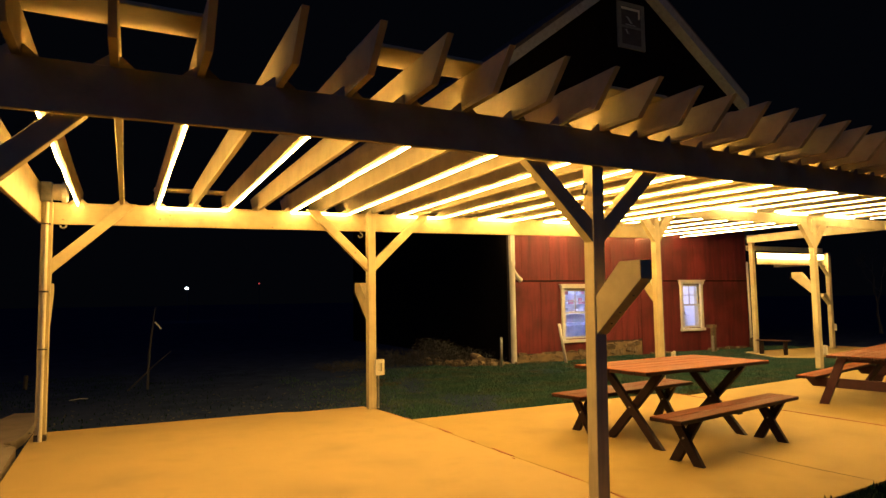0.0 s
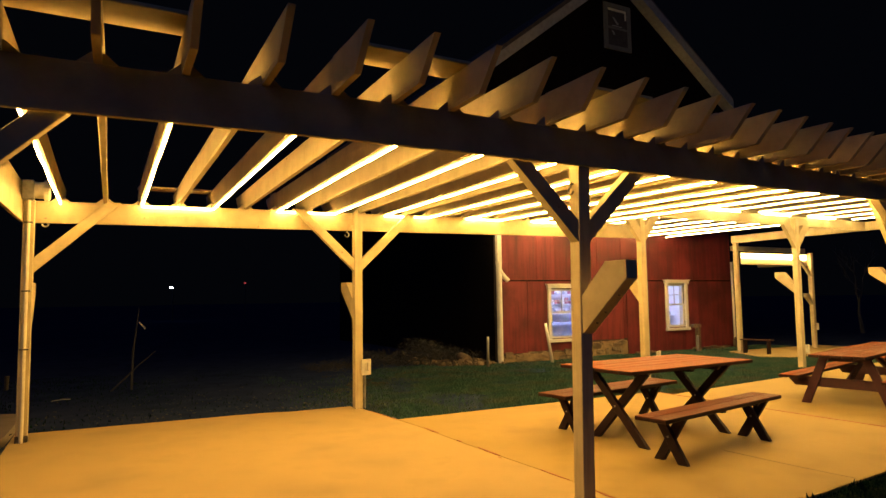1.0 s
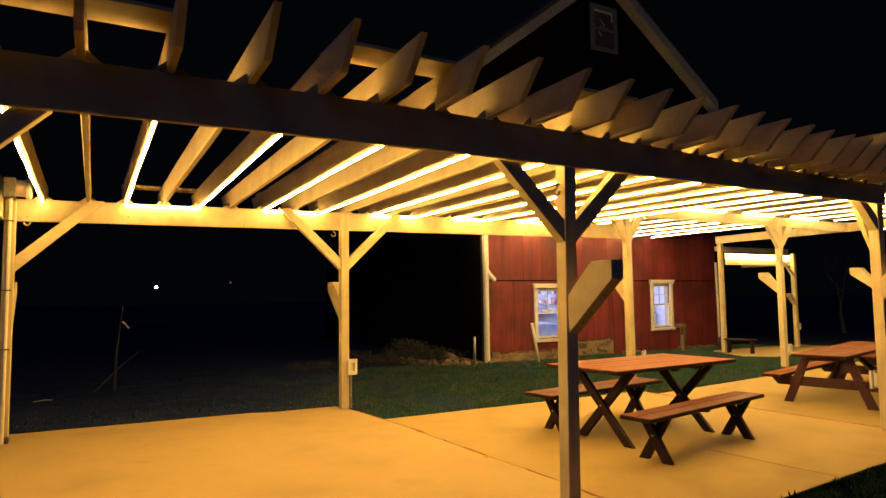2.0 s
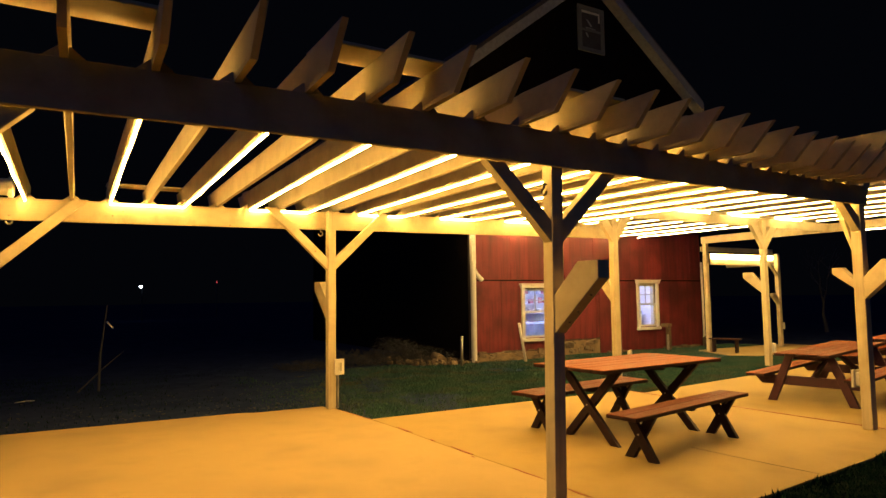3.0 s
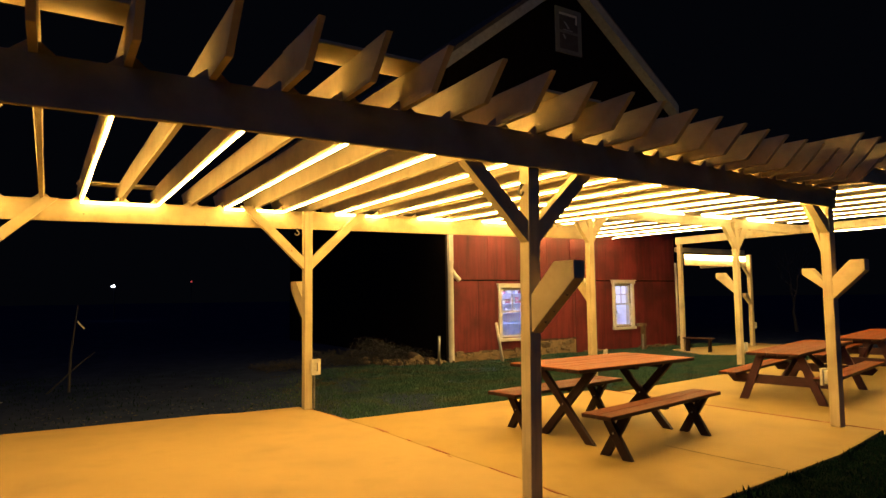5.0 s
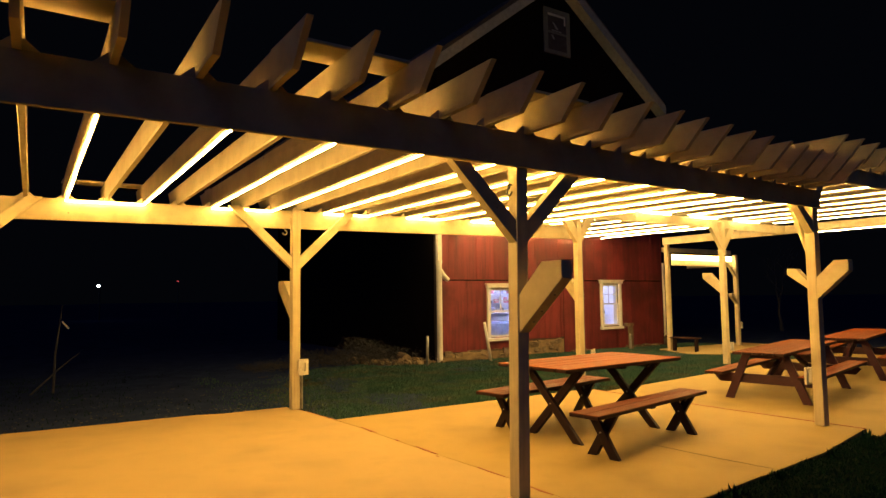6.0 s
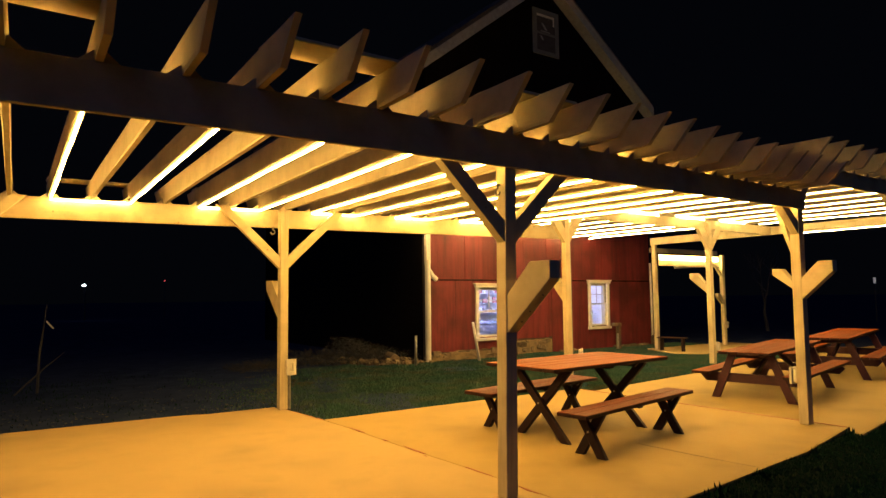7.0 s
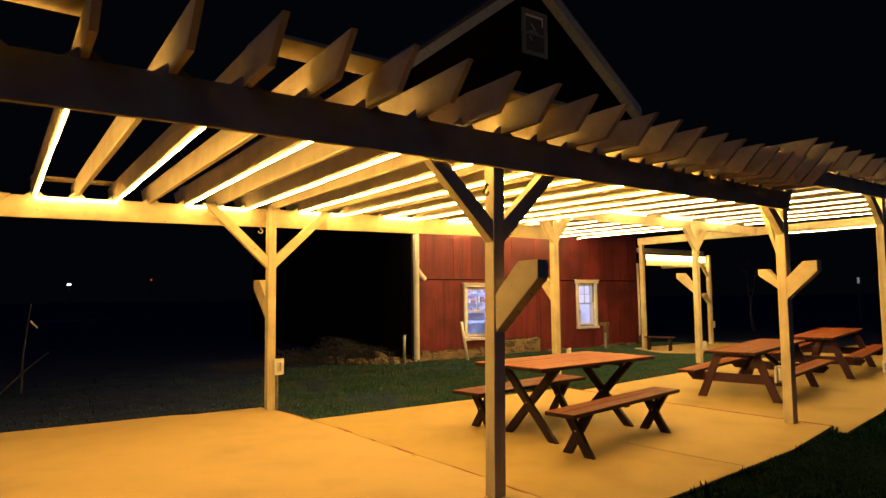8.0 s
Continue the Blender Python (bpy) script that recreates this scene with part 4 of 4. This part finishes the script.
tube(bm, [(0, 0, 0.30), (0.02, -0.02, 0.20), (0.10, -0.08, 0.12), (0.20, -0.14, 0.08)], 0.048, 10)
part("elbow", bm, TRIM, d, smooth=True)
bm = bmesh.new()
tube(bm, [(-0.05, -0.1, 0.0), (-0.04, -0.1, 0.12), (-0.02, -0.06, 0.24), (0, -0.04, 0.30)], [0.10, 0.12, 0.10, 0.05], 10)
part("drain_boot", bm, DARK_GAP, d, "black rubber drain boot", smooth=True)
pipe("standpipe", [(4.92, 9.2, LAWN), (4.93, 9.2, 0.64)], 0.032, STEEL, "grey steel standpipe in the grass", "pipe")
pipe("leaning_pipe", [(6.93, 9.3, LAWN), (6.75, 9.32, 0.90)], 0.035, TRIM, "white pipe leaning against the barn", "pipe")
h = thing("yard_hydrant", Matrix.Translation((12.34, 9.3, LAWN)) @ Matrix.Scale(1.15, 4), "grey weathered yard hydrant on a post by the barn", "hydrant")
bm = bmesh.new()
box(bm, -0.06, 0.04, -0.05, 0.05, 0, 0.62)
bevelled(bm, 0.006)
part("post", bm, STONE, h)
bm = bmesh.new()
tube(bm, [(-0.12, -0.07, 0.0), (-0.12, -0.07, 0.42)], 0.03, 8)
part("pipe", bm, STEEL, h)
bm = bmesh.new()
box(bm, -0.22, 0.06, -0.06, 0.06, 0.622, 0.70)
part("cap", bm, STONE, h)

# ---- electrical fittings ----
def outlet_box(m, pipe_len, label):
    t = thing("outlet_box", m, label, "outlet box", "outlet boxes on posts")
    bm = bmesh.new()
    box(bm, -0.045, 0.045, -0.055, 0, -0.08, 0.08)
    bevelled(bm, 0.012)
    part("body", bm, PLASTIC, t)
    bm = bmesh.new()
    for d in ((-0.065, -0.028, -0.10, 0.10), (0.028, 0.065, -0.10, 0.10), (-0.028, 0.028, 0.055, 0.10), (-0.028, 0.028, -0.10, -0.055)):
        box(bm, d[0], d[1], -0.085, -0.057, d[2], d[3])
    part("cover", bm, PLASTIC, t, "pale cover with a clear window")
    if pipe_len:
        bm = bmesh.new()
        tube(bm, [(0.0, -0.03, -0.08), (0.0, -0.03, -pipe_len)], 0.016, 8)
        part("conduit", bm, STEEL, t, "grey conduit")
    return t


outlet_box(pose(POST / 2 + 0.03, Y_BACK - POST / 2 + 0.06, 0.595, 0, 0, 8) @ Matrix.Scale(1.12, 4), 0.53, "pale outlet box with conduit on a pergola post")
outlet_box(pose(X_RIGHT, POST / 2 + 0.001, 0.565, 0, 0, 180), 0, "pale outlet box on a pergola post")
outlet_box(pose(9.93 + POST / 2 + 0.01, Y2_MID - 0.02, 0.38, 0, 0, 60), 0, "pale outlet box on a far post")
outlet_box(pose(5.62, Y2_MID - 0.02, 0.49, 0, 0, 30) @ Matrix.Scale(0.8, 4), 0, "pale outlet box low on a pergola post")
outlet_box(pose(15.97 + POST / 2, 8.05, 0.55, 0, 0, 70), 0, "pale outlet box on the lean-to post")
outlet_box(pose(8.25 - POST / 2 - 0.002, Y2_FRONT, 0.40, 0, 0, -90) @ Matrix.Diagonal((0.7, 0.9, 0.9, 1)), 0, "pale outlet box on a post of the taller pergola")

j = thing("flood_light", (X_LEFT + 0.0, Y_BACK - POST / 2 - 0.03, 0), "pale flood light head with conduit down a corner post", "light fitting")
bm = bmesh.new()
tube(bm, [(0.0, 0, 0.0), (0, 0, 2.80)], 0.022, 10)
part("conduit", bm, PAINT_PIPE, j, "painted conduit")
for z in (1.05, 1.72, 2.52):
    bm = bmesh.new()
    box(bm, -0.048, 0.048, -0.028, 0.026, z, z + 0.018)
    bevelled(bm, 0.004)
    part("clamp", bm, DARK_METAL, j, "dark pipe clamp")
bm = bmesh.new()
box(bm, -0.07, 0.055, -0.09, 0.03, 2.79, 3.02)
bevelled(bm, 0.01)
part("junction_box", bm, STEEL, j, "grey junction box")
bm = bmesh.new()
tube(bm, [(0.057, -0.03, 2.905), (0.15, -0.03, 2.905), (0.155, -0.03, 2.905), (0.20, -0.03, 2.905), (0.215, -0.03, 2.905)], [0.095, 0.098, 0.122, 0.12, 0.10], 18)
part("lamp_head", bm, PLASTIC, j, "round pale lamp head")


def hook(x, y, z, turn=0, size=1.25, metal=DARK_METAL):
    t = thing("hook", pose(x, y, z, 0, 0, turn) @ Matrix.Scale(size, 4), "dark steel S hook hanging under a beam", "hook", "hooks under the beams")
    bm = bmesh.new()
    pts = [(0, 0, 0), (0, 0, -0.03)] + [(0.026 * math.sin(a) + 0.0, 0, -0.056 + 0.026 * math.cos(a)) for a in [math.pi * k / 6 for k in range(0, 10)]]
    tube(bm, pts, 0.0085, 6)
    part("bend", bm, metal, t)
    bm = bmesh.new()
    tube(bm, [(0, 0, -0.006), (0, 0, 0.0)], 0.02, 8)
    part("plate", bm, DARK_METAL, t)


hook(X_LEFT + 0.16, Y_BACK + 0.08, Z_BEAM, metal=STEEL)
hook(-0.13, Y_BACK + 0.08, Z_BEAM, metal=STEEL)
hook(-0.085, 0.0, 2.475, 90, 1.1)
bm = bmesh.new()
tube(bm, [(-0.09, 0, 2.47), (-POST / 2, 0, 2.47)], 0.007, 6)
solid("screw_eye", bm, DARK_METAL, "dark steel screw holding a hook in a post", "screw")

c = thing("conduit_run", (5.36 + POST / 2 + 0.018, Y2_MID - 0.03, LAWN), "thin painted conduit clamped to a pergola post", "conduit")
bm = bmesh.new()
tube(bm, [(0, 0, 0), (0, 0, 2.2), (0.0, 0, 2.9)], 0.014, 8)
part("pipe", bm, GREY_PAINT, c)
for z in (0.6, 1.4, 2.1):
    bm = bmesh.new()
    box(bm, -0.018, 0.02, -0.02, 0.02, z, z + 0.016)
    part("clamp", bm, DARK_METAL, c, "dark pipe clamp")
for k in range(3):
    ob = new("rubble", rocks[k % 5])
    ob.matrix_basis = pose(-4.42 + wob(0.03), 4.86 + 0.08 * k + wob(0.06), -0.03, wob(20), wob(20), wob(90)) @ Matrix.Scale(random.uniform(0.12, 0.2), 4)
    tagged(ob, "small broken stone by the edge of the slab", "stone", "broken stones at the slab")

# ---- the dark yard ----
s = thing("sapling_stake", (-2.73, 9.9, LAWN), "bare grey sapling tied to a leaning stake", "sapling")
bm = bmesh.new()
tube(bm, [(0, 0, 0), (0.02, 0.1, 0.7), (0.08, 0.2, 1.2), (0.12, 0.25, 1.6)], [0.025, 0.022, 0.016, 0.008], 7)
part("trunk", bm, BARK, s)
bm = bmesh.new()
tube(bm, [(-0.35, 0, 0.0), (0.1, 0.05, 0.45), (0.42, 0.1, 0.72)], [0.018, 0.014, 0.006], 7)
part("stake", bm, BARK, s)
bm = bmesh.new()
box(bm, 0.12, 0.15, 0.18, 0.21, 1.12, 1.30)
bmesh.ops.rotate(bm, verts=bm.verts[:], cent=(0.13, 0.2, 1.28), matrix=Matrix.Rotation(radians(-40), 3, "Y"))
part("tag", bm, TRIM, s, "pale plastic tag")
bm = bmesh.new()
tube(bm, [(0, 0, 0), (0.01, 0, 0.28)], 0.04, 8)
solid("stub_post", bm, BARK_DRY, "short pale marker post in the dark yard", "post", m=pose(-4.87, 11.3, LAWN))
bm = bmesh.new()
tube(bm, [(-0.12, -0.02, 0.015), (0.05, 0.0, 0.03), (0.16, 0.05, 0.015)], [0.006, 0.010, 0.007], 6)
solid("stick", bm, GREY_PAINT, "pale broken stick lying on the soil", "stick", m=pose(-3.88, 9.0, LAWN + 0.01))
l = thing("yard_lamp", (2.89, 60.0, 0), "distant yard lamp glowing cold white", "lamp")
bm = bmesh.new()
tube(bm, [(0.1, 0, -0.6), (0.1, 0, 2.60), (0.02, 0, 2.72)], 0.06, 8)
part("pole", bm, BARK, l)
bm = bmesh.new()
bmesh.ops.create_icosphere(bm, subdivisions=2, radius=0.12, matrix=Matrix.Translation((0, 0, 2.90)) @ Matrix.Diagonal((1.25, 1, 0.8, 1)))
part("globe", bm, glowing("cold_lamp_glass", (0.75, 0.85, 1.0), 14.0), l, "glowing white globe", True)
l = thing("marker_lamp", (9.47, 60.0, 0), "distant dim red marker lamp on a pole", "lamp")
bm = bmesh.new()
tube(bm, [(0, 0, -0.6), (0, 0, 3.25)], 0.04, 8)
part("pole", bm, BARK, l)
bm = bmesh.new()
bmesh.ops.create_icosphere(bm, subdivisions=1, radius=0.09, matrix=Matrix.Translation((0, 0, 3.32)))
part("globe", bm, glowing("red_lamp_glass", (1.0, 0.10, 0.10), 0.3), l, "dim red globe")

l = thing("window_lamp", (40.0, 13.1, 0), "distant pale lamp on a short post", "lamp")
bm = bmesh.new()
tube(bm, [(0, 0, -0.6), (0, 0, 2.0)], 0.05, 8)
part("pole", bm, BARK, l)
bm = bmesh.new()
box(bm, -0.05, 0.05, -0.05, 0.05, 2.06, 2.42)
part("lantern", bm, glowing("pale_lantern", (0.9, 0.85, 0.8), 0.08), l, "dim pale lantern")


def bare_tree(x, y, height, seed):
    rnd = random.Random(seed)
    t = thing("tree", (x, y, LAWN - 0.05), "small bare tree in the dark yard", "tree")
    bm = bmesh.new()

    def limb(p, way, length, r, level):
        pts, rad = [p], [r]
        for k in range(4):
            way = (way + Vector((rnd.uniform(-0.25, 0.25), rnd.uniform(-0.25, 0.25), 0.08))).normalized()
            pts.append(pts[-1] + way * length / 4)
            rad.append(r * (1 - 0.17 * (k + 1)))
        tube(bm, pts, rad, 5)
        if level < 4:
            for k in range(3 if level else 2):
                at = pts[rnd.choice((2, 3, 4))] if level else pts[3 + k % 2]
                out = (way + Vector((rnd.uniform(-1, 1), rnd.uniform(-1, 1), rnd.uniform(0, 0.5)))).normalized()
                limb(at, out, length * rnd.uniform(0.55, 0.8), r * 0.5, level + 1)

    limb(Vector((0, 0, 0)), Vector((0, 0, 1)), height * 0.4, 0.09, 0)
    part("trunk", bm, BARK, t)


bare_tree(24.5, 11.3, 4.2, 3)
b = thing("bench", pose(12.83, 7.75, LAWN + 0.02, 0, 0, -78), "low dark red bench on the path", "bench")
bm = bmesh.new()
box(bm, -0.42, 0.42, -0.12, 0.12, 0.36, 0.395)
bevelled(bm, 0.006)
part("seat", bm, SHADED_RED, b)
for x in (-0.32, 0.32):
    bm = bmesh.new()
    box(bm, x - 0.022, x + 0.022, -0.09, 0.09, 0, 0.36)
    part("leg", bm, SHADED_WOOD, b)


# ---- grass and litter ----
def blades(name, n, where, low, high, label, mat, seed):
    rng = np.random.default_rng(seed)
    verts, faces = [], []
    while len(faces) < n:
        x, y, ok, k = where(rng)
        if not ok:
            continue
        h = rng.uniform(low, high) * k
        a, lean, w = rng.uniform(0, 6.283), rng.uniform(0.1, 0.7) * h, rng.uniform(0.004, 0.009) * (0.6 + k)
        z = LAWN - 0.03 + (slope_up(x) * min(1.0, max(0.0, (6.6 - y) / 1.6)) if 5 < x < 17 and -3 < y < 7.5 else 0)
        if y > 8.6:
            z = LAWN - 0.005 + 0.035 * noise.noise((x * 0.6, y * 0.6, 0)) * min(1.0, (y - 8.6) / 0.6)
        if y < verge_edge(x) + 0.01:
            z = max(z, verge_height(x, y) - 0.02)
        c, s_ = math.cos(a), math.sin(a)
        i = len(verts)
        verts += [(x - w * s_, y + w * c, z), (x + w * s_, y - w * c, z), (x + lean * c, y + lean * s_, z + 0.02 + h)]
        faces.append((i, i + 1, i + 2))
    me = bpy.data.meshes.new(name)
    me.from_pydata(verts, [], faces)
    me.materials.append(mat)
    return tagged(new(name, me), label, "grass", kind="stuff")


PATH = [(12.25, 7.25), (12.7, 6.6), (17.0, 6.9), (17.0, 8.6), (12.9, 8.75)]


def on_path(x, y):
    return all((b[0] - a[0]) * (y - a[1]) - (b[1] - a[1]) * (x - a[0]) > 0 for a, b in zip(PATH, PATH[1:] + PATH[:1]))


def back_lawn(rng):
    x, y = rng.uniform(-3.0, 15.8), rng.uniform(3.9, 10.6)
    thin = noise.noise((x * 0.8, y * 0.8, 5))
    if x < 2.6 and rng.uniform(0, 1) > max(0.0, x + 0.9 - 0.12 * (y - 5.0)) / 3.5 * (0.35 if x < 0.2 else 1.0) * (1.0 + 0.7 * thin):      # thin towards the yard
        return x, y, False, 1.0
    if x < 0.2:
        return x, y, y > 5.55, 1.0
    if y > 9.8 and x > 4.0:
        return x, y, False, 1.0
    # blades thin out northwards, standing in for the light's falloff
    thinned = max(0.0, y - 6.4 - 0.9 * max(0.0, x - 1.0) + 1.5 * thin) / 3.0
    return x, y, not on_path(x, y) and rng.uniform(0, 1) > thinned and (thin > -0.35 or rng.uniform(0, 1) < 0.4), 1.0 + 0.3 * thin


def far_lawn(rng):
    x, y = rng.uniform(-7, 5.5), rng.uniform(5.5, 13)
    return x, y, rng.uniform(0, 1) < (0.55 + noise.noise((x * 0.6, y * 0.6, 7))) * min(1.0, max(0.0, (1.0 - x) / 4)), 1.0


def front_lawn(rng):
    x, y = rng.uniform(-0.5, 11), rng.uniform(-3.6, 0.3)
    edge = verge_edge(x)
    near = y > edge - 0.12
    tuft = near and noise.noise((x * 2.5, 0, 2)) > 0.12
    return x, y, y < edge and (near or rng.uniform(0, 1) < 0.8), 0.9 + (1.6 if tuft and rng.uniform(0, 1) < 0.10 else 0)


blades("lawn_grass", 200000, back_lawn, 0.012, 0.035, "short green lawn grass behind the slab", GRASS, 1)
def dry_strip(rng):
    """Trodden, dried grass along the slab's north edge and in worn patches by the barn."""
    if rng.uniform(0, 1) < 0.55:
        x = rng.uniform(0.25, 6.5)
        y = 3.90 + abs(rng.normal(0, 0.13)) * (1.0 + noise.noise((x * 2.2, 0, 3)))
        return x, y, noise.noise((x * 1.7, y * 3.0, 6)) > -0.15, 0.8
    x, y = rng.uniform(1.0, 9.0), rng.uniform(7.6, 9.75)
    return x, y, noise.noise((x * 1.1, y * 1.9, 8)) > 0.22, 0.8


blades("dry_grass", 26000, dry_strip, 0.010, 0.034, "trodden dry grass along the slab and by the barn", DRY_GRASS, 5)
blades("yard_grass", 3000, far_lawn, 0.01, 0.04, "sparse dark grass in the yard", ROUGH_GRASS, 2)
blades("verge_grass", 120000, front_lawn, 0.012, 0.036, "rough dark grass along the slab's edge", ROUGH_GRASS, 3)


def brush(rng):
    x, y = rng.uniform(3.9, 5.7), 10.2 + abs(rng.normal(0, 2.0))
    return x, y, noise.noise((x * 2.0, y * 2.0, 9)) > -0.1, 1.0 + noise.noise((x * 3.0, y * 3.0, 2))


blades("dry_brush", 2500, brush, 0.02, 0.14, "dry brush and dead weeds beyond the barn corner", BARK_DRY, 6)
rng = np.random.default_rng(5)
verts, faces = [], []
for k in range(500):
    x, y = rng.uniform(-5.5, 0.5), 5.4 + abs(rng.normal(0, 1.6))
    a, r = rng.uniform(0, 6.28), rng.uniform(0.012, 0.035)
    z = LAWN + 0.02 + rng.uniform(0, 0.03)
    i = len(verts)
    for q in range(4):
        verts.append((x + r * math.cos(a + q * 1.57) * (1 if q % 2 else 0.6), y + r * math.sin(a + q * 1.57) * (1 if q % 2 else 0.6), z + rng.uniform(0, 0.02)))
    faces.append((i, i + 1, i + 2, i + 3))
me = bpy.data.meshes.new("leaf_litter")
me.from_pydata(verts, [], faces)
me.materials.append(LEAF)
tagged(new("leaf_litter", me), "dry brown leaves strewn on bare soil", "leaves", kind="stuff")
